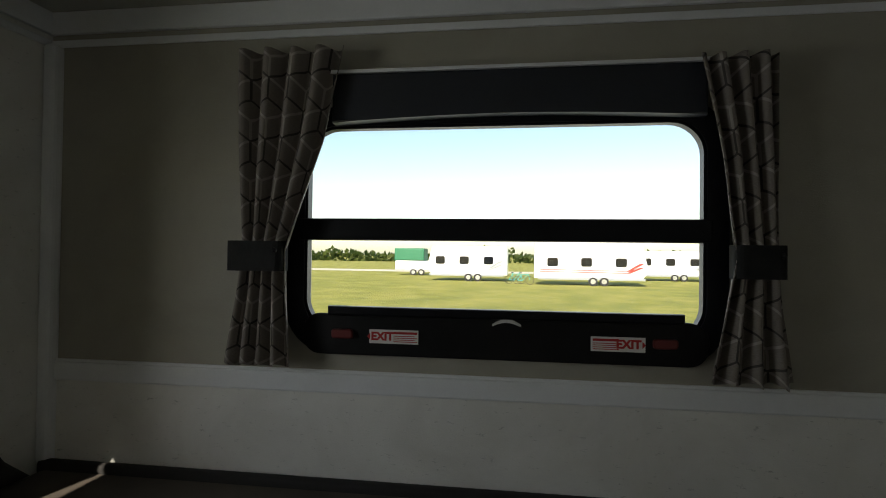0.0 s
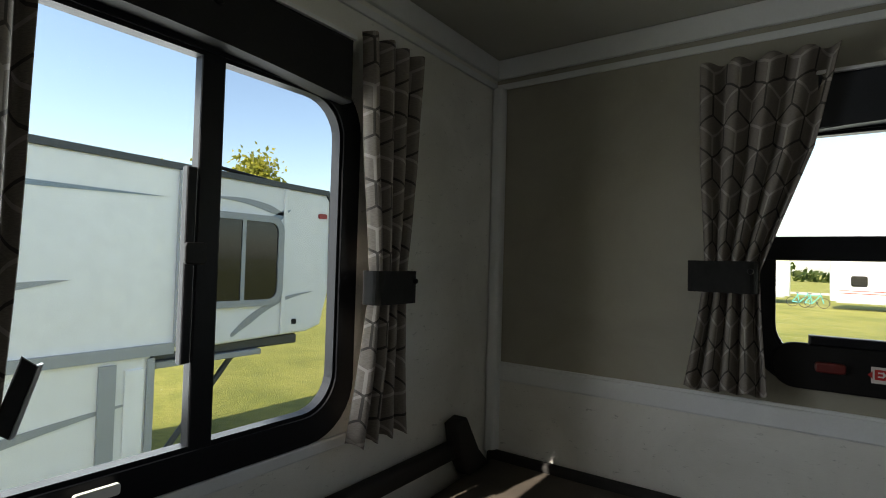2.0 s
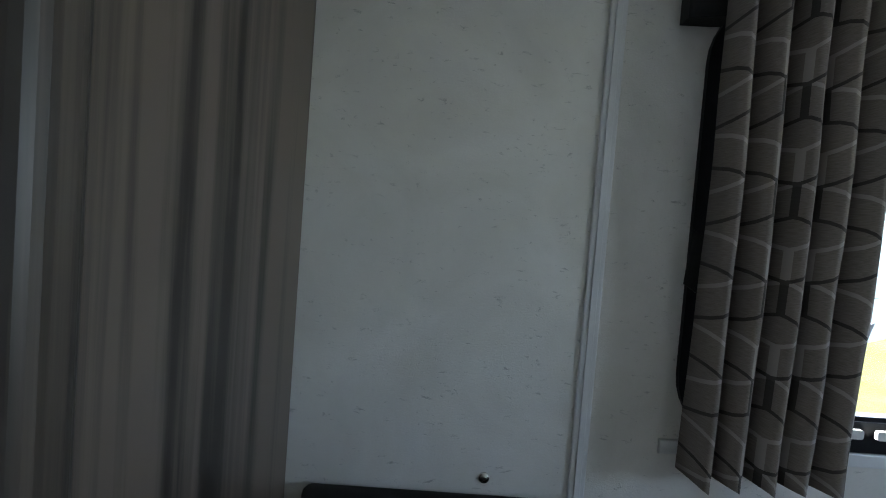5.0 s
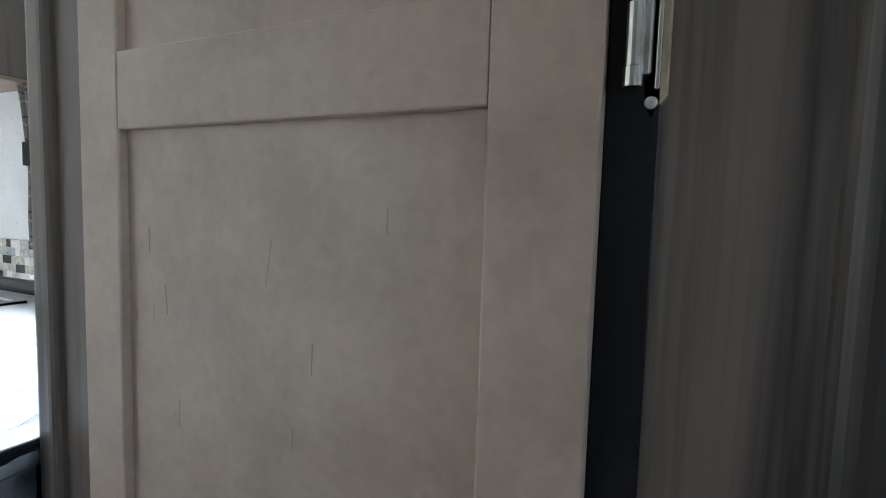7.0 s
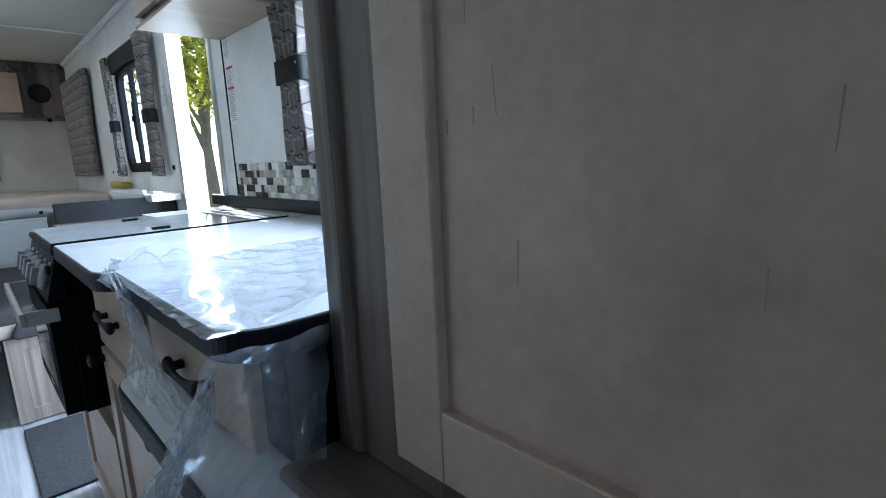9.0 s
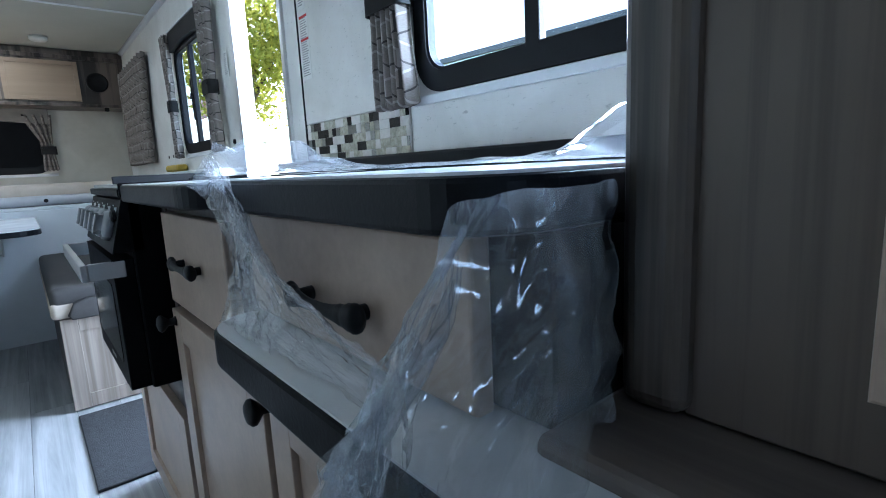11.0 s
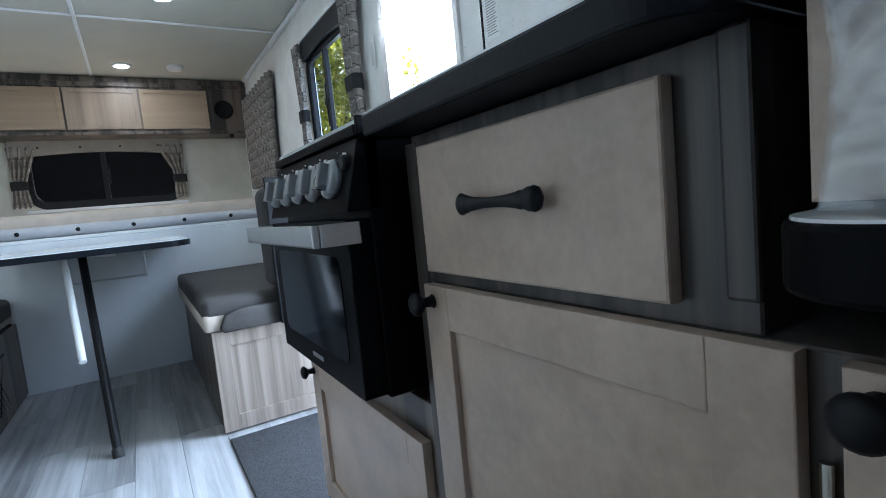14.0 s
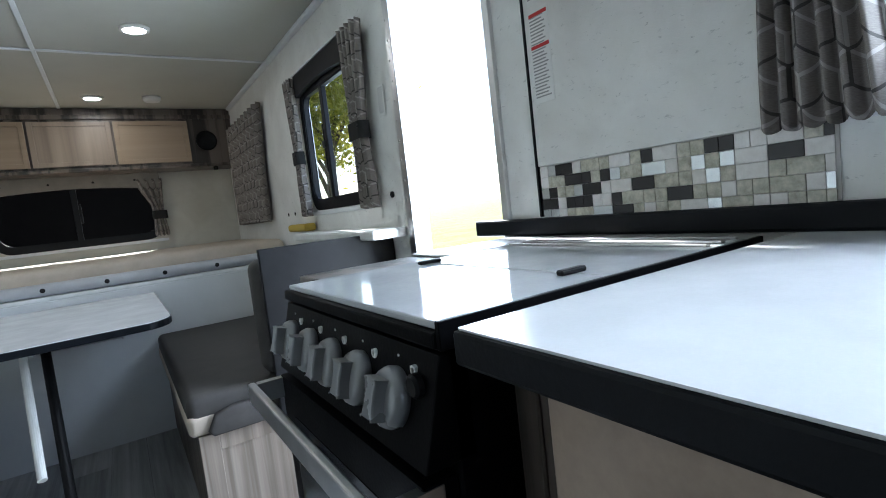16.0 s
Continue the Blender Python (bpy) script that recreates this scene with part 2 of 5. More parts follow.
STEEL = mottled("brushed steel", (0.5, 0.5, 0.5), (0.62, 0.62, 0.62), 0.34, 12.0, 300.0, 0.1, 0.0004, 1.0)
NICKEL = mottled("satin nickel", (0.55, 0.54, 0.5), (0.68, 0.66, 0.62), 0.25, 40.0, 300.0, 0.05, 0.0003, 1.0)
BRASS = mottled("dulled brass plate", (0.42, 0.36, 0.24), (0.6, 0.53, 0.38), 0.35, 40.0, 300.0, 0.05, 0.0003, 1.0)
KNOB_GREY = plain("silver-grey plastic", (0.28, 0.285, 0.295), 0.28, 0.25)
WHITE_PLASTIC = plain("white plastic", (0.72, 0.72, 0.7), 0.4)
BLIND = mottled("dark navy vinyl valance", (0.008, 0.01, 0.016), (0.014, 0.018, 0.028), 0.55, 10.0)
GREY_VAL = mottled("charcoal vinyl valance", (0.007, 0.007, 0.008), (0.013, 0.013, 0.014), 0.6, 10.0, spec=0.2)
FRAME = mottled("black window frame", (0.002, 0.0024, 0.004), (0.005, 0.006, 0.009), 0.45, 20.0, spec=0.2)
GLASS = glass("window glass", (0.96, 0.98, 0.98))
GLASS_GREY = glass("grey-tinted window glass", (0.72, 0.74, 0.74))
SCREEN = glass("insect screen", (0.84, 0.86, 0.87), 0.4, 1.03)
TINTED = mottled("blacked-out window glass", (0.002, 0.002, 0.003), (0.004, 0.004, 0.005), 0.3, 8.0, 100.0, 0.0, spec=0.06)
CLOTH = hex_cloth("taupe curtain cloth", (0.19, 0.168, 0.15), (0.022, 0.02, 0.018), (0.36, 0.335, 0.31))
BAND = mottled("charcoal leatherette band", (0.014, 0.0145, 0.0145), (0.024, 0.024, 0.024), 0.6, 30.0, spec=0.08)
SEAT_DARK = mottled("charcoal upholstery", (0.03, 0.0275, 0.0255), (0.055, 0.05, 0.047), 0.7, 12.0, 400.0, 0.25)
VAL_FAR = mottled("taupe padded cloth", (0.17, 0.16, 0.142), (0.23, 0.215, 0.19), 0.75, 12.0, 300.0, 0.3)
WOOD_FRAME = wood("dark espresso wood foil", (0.012, 0.01, 0.009), (0.075, 0.06, 0.05), 0.42, "z", 40.0, 2.5)
LID = mottled("glossy pale glass", (0.5, 0.52, 0.54), (0.62, 0.64, 0.66), 0.08, 8.0, 120.0, 0.03)
SEAT_PALE = mottled("beige upholstery", (0.42, 0.36, 0.29), (0.52, 0.45, 0.37), 0.7, 12.0, 400.0, 0.25)
SEAT_GREY = mottled("pale grey leatherette", (0.36, 0.37, 0.39), (0.46, 0.47, 0.49), 0.5, 12.0, 300.0, 0.2)
BED = mottled("dark brown mattress fabric", (0.05, 0.042, 0.034), (0.085, 0.07, 0.056), 0.85, 10.0, 350.0, 0.5)
BED_EDGE = mottled("black mattress border", (0.007, 0.007, 0.007), (0.014, 0.013, 0.013), 0.8, 20.0)
RUBBER = mottled("grey loop mat", (0.010, 0.010, 0.011), (0.045, 0.045, 0.048), 0.9, 90.0, 260.0, 1.0, 0.004)
RED = plain("red plastic", (0.3, 0.02, 0.015), 0.4)
LATCH_RED = plain("dark red plastic", (0.11, 0.008, 0.008), 0.4)
RED_INK = plain("red print", (0.5, 0.02, 0.02), 0.6)
GREY_INK = plain("grey print", (0.3, 0.3, 0.3), 0.6)
PAPER = plain("white label stock", (0.78, 0.78, 0.76), 0.5)
PANEL_BLUE = mottled("white smooth panel", (0.62, 0.64, 0.66), (0.7, 0.72, 0.74), 0.45, 4.0)
WRAP = film_wrap("stretch film drawn level", (4.0, 8.0), 0.2)
WRAP_DOWN = film_wrap("stretch film hanging", (8.0, 2.6), 0.24)
WRAP_TOP = film_wrap("stretch film lying flat", (5.0, 9.0), 0.1)
TILE_BLACK = plain("black mosaic tile", (0.02, 0.018, 0.018), 0.18)
TILE_MARBLE = mottled("marbled mosaic tile", (0.27, 0.265, 0.205), (0.62, 0.6, 0.5), 0.2, 60.0, 200.0, 0.05)
TILE_WHITE = mottled("white mosaic tile", (0.62, 0.6, 0.57), (0.74, 0.73, 0.7), 0.2, 60.0, 200.0, 0.05)
TILE_STEEL = mottled("polished steel mosaic tile", (0.6, 0.64, 0.66), (0.72, 0.75, 0.77), 0.12, 30.0, 200.0, 0.03, 0.0003, 1.0)
GROUT = plain("pale grout", (0.55, 0.53, 0.5), 0.85)
ALU = mottled("mill aluminium", (0.6, 0.6, 0.6), (0.7, 0.7, 0.7), 0.35, 20.0, 200.0, 0.1, 0.0004, 1.0)
RV_WHITE = plain("white glassfibre", (0.78, 0.79, 0.8), 0.35)
RV_GREY = plain("grey decal", (0.3, 0.32, 0.34), 0.4)
RV_DARK = plain("dark grey trim", (0.05, 0.055, 0.06), 0.5)
RV_BLUE = plain("slate blue decal", (0.2, 0.26, 0.32), 0.4)
RV_RED = plain("red decal", (0.35, 0.05, 0.04), 0.4)
TYRE = plain("tyre rubber", (0.02, 0.02, 0.02), 0.8)
GREEN_PAINT = plain("green tarpaulin", (0.02, 0.16, 0.08), 0.5)
TEAL = plain("turquoise paint", (0.05, 0.4, 0.38), 0.4)
BARK = mottled("bark", (0.06, 0.045, 0.03), (0.13, 0.1, 0.075), 0.9, 12.0, 60.0, 1.0, 0.01)


def grass_material():
    m, nt, b = mat("mown grass", 0.95)
    v = world_coords(nt)
    f = math_(nt, "ADD", math_(nt, "MULTIPLY", noise_out(nt, v, 0.5, 5.0), 0.6), math_(nt, "MULTIPLY", noise_out(nt, v, 14.0, 4.0), 0.4))
    nt.links.new(ramp(nt, f, ((0.36, (0.14, 0.155, 0.018)), (0.5, (0.22, 0.215, 0.032)), (0.64, (0.31, 0.28, 0.062)))), b.inputs["Base Color"])
    bump(nt, b, noise_out(nt, v, 40.0, 4.0), 1.0, 0.04)
    return m


def leaf_material(name, c1, c2):
    m, nt, b = mat(name, 0.7)
    g = node(nt, "NewGeometry")
    col = ramp(nt, g.outputs["Random Per Island"], ((0.0, c1), (1.0, c2)))
    nt.links.new(col, b.inputs["Base Color"])
    thin, mx = node(nt, "BsdfTranslucent"), node(nt, "MixShader", Fac=0.62)
    nt.links.new(col, thin.inputs["Color"])
    nt.links.new(b.outputs[0], mx.inputs[1])
    nt.links.new(thin.outputs[0], mx.inputs[2])
    nt.links.new(mx.outputs[0], nt.nodes["Material Output"].inputs[0])
    return m


def emitter(name, color, strength):
    m, nt, b = mat(name, 0.4, 0, color)
    b.inputs["Emission Color"].default_value = (*color, 1)
    b.inputs["Emission Strength"].default_value = strength
    return m


def floor_material():
    m, nt, b = mat("grey plank vinyl", 0.32)
    oi = node(nt, "ObjectInfo")
    sh = node(nt, "CombineXYZ")
    k = math_(nt, "MULTIPLY", oi.outputs["Random"], 37.0)
    nt.links.new(k, sh.inputs[0])
    nt.links.new(k, sh.inputs[1])
    add = node(nt, "VectorMath")
    nt.links.new(world_coords(nt, (26, 0.8, 1)), add.inputs[0])
    nt.links.new(sh.outputs[0], add.inputs[1])
    fine = noise_out(nt, add.outputs[0], 1.0, 6.0, 0.65, 0.5)
    blot = noise_out(nt, world_coords(nt, (5, 1.2, 1)), 1.0, 4.0)
    f = math_(nt, "ADD", math_(nt, "MULTIPLY", fine, 0.55), math_(nt, "MULTIPLY", blot, 0.3))
    f = math_(nt, "ADD", f, math_(nt, "MULTIPLY", oi.outputs["Random"], 0.15))
    nt.links.new(ramp(nt, f, ((0.33, (0.13, 0.13, 0.13)), (0.5, (0.34, 0.34, 0.34)), (0.66, (0.55, 0.55, 0.55)))), b.inputs["Base Color"])
    bump(nt, b, fine, 0.15, 0.0008)
    return m


GRASS, FLOOR = grass_material(), floor_material()
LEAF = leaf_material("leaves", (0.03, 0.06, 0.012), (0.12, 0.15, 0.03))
# Yellow-green leaf colour lifted well above LEAF to look sunlit.
LEAF_SUN = leaf_material("yellow-green leaves, sunlight put into the colour", (0.2, 0.21, 0.025), (0.44, 0.41, 0.07))
LAMP_GLOW = emitter("lamp diffuser", (1.0, 0.97, 0.9), 9.0)

# ---- mesh helpers ----
def link(name, bm, material, parent=None, label="", smooth=False):
    """Turns a bmesh into one mesh object, under a parent or at top level."""
    me = bpy.data.meshes.new(name)
    bmesh.ops.recalc_face_normals(bm, faces=bm.faces)
    bm.to_mesh(me)
    bm.free()
    for m in material if isinstance(material, (list, tuple)) else (material,):
        me.materials.append(m)
    if smooth:
        for p in me.polygons:
            p.use_smooth = True
    ob = new(name, me)
    if parent is not None:
        ob.parent = parent
        ob.matrix_parent_inverse = parent.matrix_basis.inverted()
    if label:
        ob["label"] = label
    return ob


part = link


def thing(name, x, y, z, label, category, group="", kind=""):
    ob = new(name)
    ob.empty_display_size = 0.05
    ob.matrix_basis = Matrix.Translation((x, y, z))
    return tagged(ob, label, category, group, kind)


def box(x0, x1, y0, y1, z0, z1, r=0.0, seg=2, bm=None):
    """A box between two corners, its edges rounded by r."""
    own = bmesh.new()
    bmesh.ops.create_cube(own, size=1)
    for v in own.verts:
        v.co = Vector(((x0 + x1) / 2 + v.co.x * (x1 - x0), (y0 + y1) / 2 + v.co.y * (y1 - y0), (z0 + z1) / 2 + v.co.z * (z1 - z0)))
    if r:
        bmesh.ops.bevel(own, geom=own.edges[:], offset=r, segments=seg, affect="EDGES", profile=0.5)
    return merge(bm, own)


def merge(bm, own):
    if bm is None:
        return own
    me = bpy.data.meshes.new("tmp")
    own.to_mesh(me)
    bm.from_mesh(me)
    own.free()
    bpy.data.meshes.remove(me)
    return bm


def rod(p, q, r, r2=None, seg=14, bm=None):
    own = bmesh.new()
    p, q = Vector(p), Vector(q)
    d = q - p
    m = Matrix.Translation((p + q) / 2) @ d.to_track_quat("Z", "Y").to_matrix().to_4x4()
    bmesh.ops.create_cone(own, cap_ends=True, segments=seg, radius1=r, radius2=r if r2 is None else r2, depth=d.length, matrix=m)
    return merge(bm, own)


def lathe(profile, m, seg=20, bm=None):
    """Turns (radius, height) pairs about the local z axis, then lays the result by m."""
    own = bmesh.new()
    rings = []
    for r, h in profile:
        rings.append([own.verts.new(m @ Vector((max(r, 1e-4) * math.cos(a), max(r, 1e-4) * math.sin(a), h))) for a in (2 * math.pi * i / seg for i in range(seg))])
    for a, c in zip(rings, rings[1:]):
        for i in range(seg):
            own.faces.new((a[i], a[(i + 1) % seg], c[(i + 1) % seg], c[i]))
    own.faces.new(rings[0])
    own.faces.new(rings[-1])
    return merge(bm, own)


def round_rect(u0, u1, v0, v1, r, n=8):
    pts = []
    for cu, cv, a0 in ((u1 - r, v1 - r, 0), (u0 + r, v1 - r, 90), (u0 + r, v0 + r, 180), (u1 - r, v0 + r, 270)):
        pts += [(cu + r * math.cos(radians(a0 + 90 * i / n)), cv + r * math.sin(radians(a0 + 90 * i / n))) for i in range(n + 1)]
    return pts


def slab(pts, w0, w1, m, bm=None, bevel=0.0):
    """A prism over a 2D outline, from depth w0 to w1, laid by m (local x, y the outline, z the depth)."""
    own = bmesh.new()
    f = own.faces.new([own.verts.new((u, v, w0)) for u, v in pts])
    ext = bmesh.ops.extrude_face_region(own, geom=[f])
    for v in ext["geom"]:
        if isinstance(v, bmesh.types.BMVert):
            v.co.z = w1
    if bevel:
        es = [e for e in own.edges if abs(e.verts[0].co.z - e.verts[1].co.z) < 1e-6]
        bmesh.ops.bevel(own, geom=es, offset=bevel, segments=2, affect="EDGES", profile=0.5)
    own.transform(m)
    return merge(bm, own)


def ring(outer, inner, w0, w1, m, bm=None):
    """A frame between two outlines of equal point counts, from depth w0 to w1."""
    own = bmesh.new()
    n = len(outer)
    a, c, d, e = ([own.verts.new((u, v, w)) for u, v in pts] for pts, w in ((outer, w0), (inner, w0), (outer, w1), (inner, w1)))
    for i in range(n):
        j = (i + 1) % n
        for q in ((a[i], a[j], c[j], c[i]), (d[i], d[j], e[j], e[i]), (a[i], a[j], d[j], d[i]), (c[i], c[j], e[j], e[i])):
            own.faces.new(q)
    own.transform(m)
    return merge(bm, own)


def panel_wall(us, vs, holes, w0, w1, m):
    """A wall with thickness and openings that go through it."""
    us = sorted({*us, *(h[0] for h in holes), *(h[1] for h in holes)})
    vs = sorted({*vs, *(h[2] for h in holes), *(h[3] for h in holes)})
    bm = bmesh.new()
    g = {(i, j, k): bm.verts.new((u, v, w)) for i, u in enumerate(us) for j, v in enumerate(vs) for k, w in enumerate((w0, w1))}

    def solid(i, j):
        if not (0 <= i < len(us) - 1 and 0 <= j < len(vs) - 1):
            return False
        cu, cv = (us[i] + us[i + 1]) / 2, (vs[j] + vs[j + 1]) / 2
        return not any(h[0] < cu < h[1] and h[2] < cv < h[3] for h in holes)
    for i in range(len(us) - 1):
        for j in range(len(vs) - 1):
            if not solid(i, j):
                continue
            for k in (0, 1):
                bm.faces.new((g[i, j, k], g[i + 1, j, k], g[i + 1, j + 1, k], g[i, j + 1, k]))
            for di, dj, p, q in ((-1, 0, (i, j), (i, j + 1)), (1, 0, (i + 1, j), (i + 1, j + 1)), (0, -1, (i, j), (i + 1, j)), (0, 1, (i, j + 1), (i + 1, j + 1))):
                if not solid(i + di, j + dj):
                    bm.faces.new((g[*p, 0], g[*q, 0], g[*q, 1], g[*p, 1]))
    bmesh.ops.delete(bm, geom=[v for v in bm.verts if not v.link_faces], context="VERTS")
    bm.transform(m)
    return bm


# local frames: u along the wall, v up, w into the room
LEFT = Matrix(((0, 0, 1, -1.12), (1, 0, 0, 0), (0, 1, 0, 0), (0, 0, 0, 1)))
PIVOT = Matrix.Translation((0.1, 1.875, 0))
SKEW = PIVOT @ Matrix.Rotation(radians(2.2), 4, "Z") @ PIVOT.inverted()  # the end wall stands a little out of square
END = SKEW @ Matrix(((1, 0, 0, 0), (0, 0, -1, 1.875), (0, 1, 0, 0), (0, 0, 0, 1)))
FAR = Matrix(((1, 0, 0, 0), (0, 0, 1, -5.92), (0, 1, 0, 0), (0, 0, 0, 1)))
RIGHT = Matrix(((0, 0, -1, 1.12), (1, 0, 0, 0), (0, 1, 0, 0), (0, 0, 0, 1)))


def letters(name, text, size, m, material, parent):
    cu = bpy.data.curves.new(name, "FONT")
    cu.body, cu.size, cu.extrude = text, size, 0.0004
    cu.offset = 0.0011
    cu.align_x, cu.align_y = "CENTER", "CENTER"
    tmp = bpy.data.objects.new(name, cu)
    me = bpy.data.meshes.new_from_object(tmp)
    bpy.data.objects.remove(tmp)
    me.transform(m)
    me.materials.append(material)
    ob = new(name, me)
    ob.parent = parent
    ob.matrix_parent_inverse = parent.matrix_basis.inverted()
    return ob


# ---- the shell ----
W_BED, W_KIT, W_DIN, DOORWAY = (0.56, 1.29, 1.10, 1.74), (-1.66, -0.86, 1.135, 1.53), (-3.94, -3.30, 1.10, 1.68), (-2.96, -2.43, 0.0, 1.83)
HOLE_END = (-0.50, 0.41, 1.20, 1.72)
HOLE_FAR = (-0.56, 0.46, 1.05, 1.55)


def cutout(h):
    """The rough opening behind a frame's rounded ring."""
    return (h[0] + 0.024, h[1] - 0.024, h[2] + 0.026, h[3] - 0.024)


tagged(link("wall_left", panel_wall((-5.97, 1.93), (-0.02, 2.0), [cutout(W_BED), cutout(W_KIT), cutout(W_DIN), DOORWAY], -0.03, 0, LEFT), WALL), "white textured vinyl side wall with window and door openings", "wall", kind="structure")
# Unseen side wall, added in three tones to steer bounced light.
for name, u0, u1, mtl, words in (("wall_right_dining", -5.97, -1.15, WALL_END, "plain cream vinyl side wall"), ("wall_right_middle", -1.149, 0.149, WOOD_DARK, "grey-brown wood-grain side wall"), ("wall_right_bed", 0.15, 1.93, WALL, "plain white textured vinyl side wall")):
    tagged(link(name, panel_wall((u0, u1), (-0.02, 2.0), [], -0.05, 0, RIGHT), mtl), words, "wall", kind="structure")
tagged(link("wall_end", panel_wall((-1.119, 1.119), (-0.02, 2.0), [cutout(HOLE_END)], -0.05, 0, END), WALL_TAN), "olive-tan vinyl end wall behind the bed", "wall", kind="structure")
tagged(link("wall_far", panel_wall((-1.12, 1.12), (-0.02, 2.0), [cutout(HOLE_FAR)], -0.05, 0, FAR), WALL_END), "cream end wall of the dinette", "wall", kind="structure")
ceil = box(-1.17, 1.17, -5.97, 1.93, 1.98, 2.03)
bm = box(-1.12, 1.12, -4.430, -4.412, 1.971, 1.9795, 0.003, 1)
box(-0.058, -0.038, -5.63, -4.432, 1.971, 1.9795, 0.003, 1, bm)
box(-0.058, -0.038, -4.41, -1.6, 1.971, 1.9795, 0.003, 1, bm)
tagged(link("trim_ceiling_batten", bm, TRIM), "thin white battens over the ceiling joints", "trim", kind="structure")
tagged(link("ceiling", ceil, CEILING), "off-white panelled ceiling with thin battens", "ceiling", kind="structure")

# trims
for name, m, u0, u1, mt in (("trim_end_top", END, -1.12, 1.12, TRIM), ("trim_left_top", LEFT, -0.02, 1.86, TRIM)):
    bm = slab(((u0, 1.925), (u1, 1.925), (u1, 1.979), (u0, 1.979)), 0, 0.012, m, bevel=0.003)
    slab(((u0, 1.895), (u1, 1.895), (u1, 1.912), (u0, 1.912)), 0, 0.007, m, bm, 0.002)
    tagged(link(name, bm, mt), "white stepped cornice strip under the ceiling", "trim", kind="structure")
bm = slab(((-1.1, 1.098), (1.12, 1.098), (1.12, 1.142), (-1.1, 1.142)), 0, 0.011, END, bevel=0.004)
slab(((-1.1, 1.142), (1.12, 1.142), (1.12, 1.148), (-1.1, 1.148)), 0, 0.006, END, bm)
tagged(link("trim_chair_rail", bm, TRIM), "pale rail strip across the end wall", "trim", kind="structure")
bm = slab(((-1.1, 0.86), (1.12, 0.86), (1.12, 1.098), (-1.1, 1.098)), 0, 0.004, END)
tagged(link("trim_lower_panel", bm, WALL), "pale grey textured panel below the rail", "wall panel", kind="structure")
bm = box(-1.12, -1.085, 1.80, 1.835, 0.9, 1.9, 0.012, 3)
tagged(link("trim_corner", bm, TRIM), "white upright strip in the bed corner", "trim", kind="structure")
bm = slab(((0.398, 0.7), (0.424, 0.7), (0.424, 1.978), (0.398, 1.978)), 0, 0.006, LEFT, bevel=0.0025)
slab(((0.406, 0.7), (0.416, 0.7), (0.416, 1.978), (0.406, 1.978)), 0.006, 0.009, LEFT, bm, 0.001)
tagged(link("trim_wall_batten", bm, TRIM), "white batten over the joint of two wall panels", "trim", kind="structure")
bm = box(-1.12, -1.09, -5.60, -3.1, 1.955, 1.979, 0.008, 2)
tagged(link("trim_left_far", bm, TRIM), "white cove strip under the ceiling", "trim", kind="structure")


# ---- windows ----
def rv_window(name, m, hole, label, slider=None, bar=None, panes=GLASS, second=GLASS, corner=0.09, trim=True):
    """Black-framed caravan window in the local frame of a wall: a rounded ring frame, its panes and dividing bar."""
    u0, u1, v0, v1 = hole
    th = tagged(new(name), label, "window", kind="structure")
    th.matrix_basis = m @ Matrix.Translation(((u0 + u1) / 2, v0, 0))
    f = ring(round_rect(u0 - 0.012, u1 + 0.012, v0 - 0.012, v1 + 0.012, corner), round_rect(u0 + 0.03, u1 - 0.03, v0 + 0.035, v1 - 0.03, corner - 0.03), -0.024, 0.009, m)
    ring(round_rect(u0 + 0.026, u1 - 0.026, v0 + 0.03, v1 - 0.026, corner - 0.026), round_rect(u0 + 0.036, u1 - 0.036, v0 + 0.042, v1 - 0.036, corner - 0.034), -0.018, 0.004, m, f)
    part("window_frame", f, FRAME, th)
    if trim:
        part("window_sill", slab(((u0 - 0.03, v0 - 0.036), (u1 + 0.03, v0 - 0.036), (u1 + 0.03, v0 - 0.014), (u0 - 0.03, v0 - 0.014)), 0, 0.009, m, bevel=0.003), TRIM, th, "white trim strip under the frame")
    spans = [(u0 + 0.03, u1 - 0.03, v0 + 0.035, v1 - 0.03)]
    if slider is not None:
        part("mullion", slab(((slider - 0.018, v0 + 0.03), (slider + 0.018, v0 + 0.03), (slider + 0.018, v1 - 0.025), (slider - 0.018, v1 - 0.025)), -0.018, 0.005, m, bevel=0.003), FRAME, th)
        part("pull_rail", slab(((slider - 0.034, v0 + 0.16), (slider - 0.02, v0 + 0.16), (slider - 0.02, v1 - 0.2), (slider - 0.034, v1 - 0.2)), -0.01, 0.007, m, bevel=0.003), FRAME, th, "black sash pull")
        part("catch", slab(round_rect(slider - 0.036, slider - 0.004, (v0 + v1) / 2 - 0.02, (v0 + v1) / 2 + 0.012, 0.006, 3), 0.005, 0.013, m, bevel=0.002), BLACK_SATIN, th)
        spans = [(u0 + 0.03, slider, v0 + 0.035, v1 - 0.03), (slider, u1 - 0.03, v0 + 0.035, v1 - 0.03)]
    if bar is not None:
        part("mullion", slab(((u0 + 0.02, bar[0]), (u1 - 0.02, bar[0]), (u1 - 0.02, bar[1]), (u0 + 0.02, bar[1])), -0.03, 0.012, m, bevel=0.004), FRAME, th)
        spans = [(u0 + 0.03, u1 - 0.03, v0 + 0.035, bar[0]), (u0 + 0.03, u1 - 0.03, bar[1], v1 - 0.03)]
    for i, (a, c, d, e) in enumerate(spans):
        pane = part("pane", slab(((a, d), (c, d), (c, e), (a, e)), -0.016 - 0.006 * i, -0.013 - 0.006 * i, m), second if i else panes, th)
        pane.visible_shadow = False
    return th


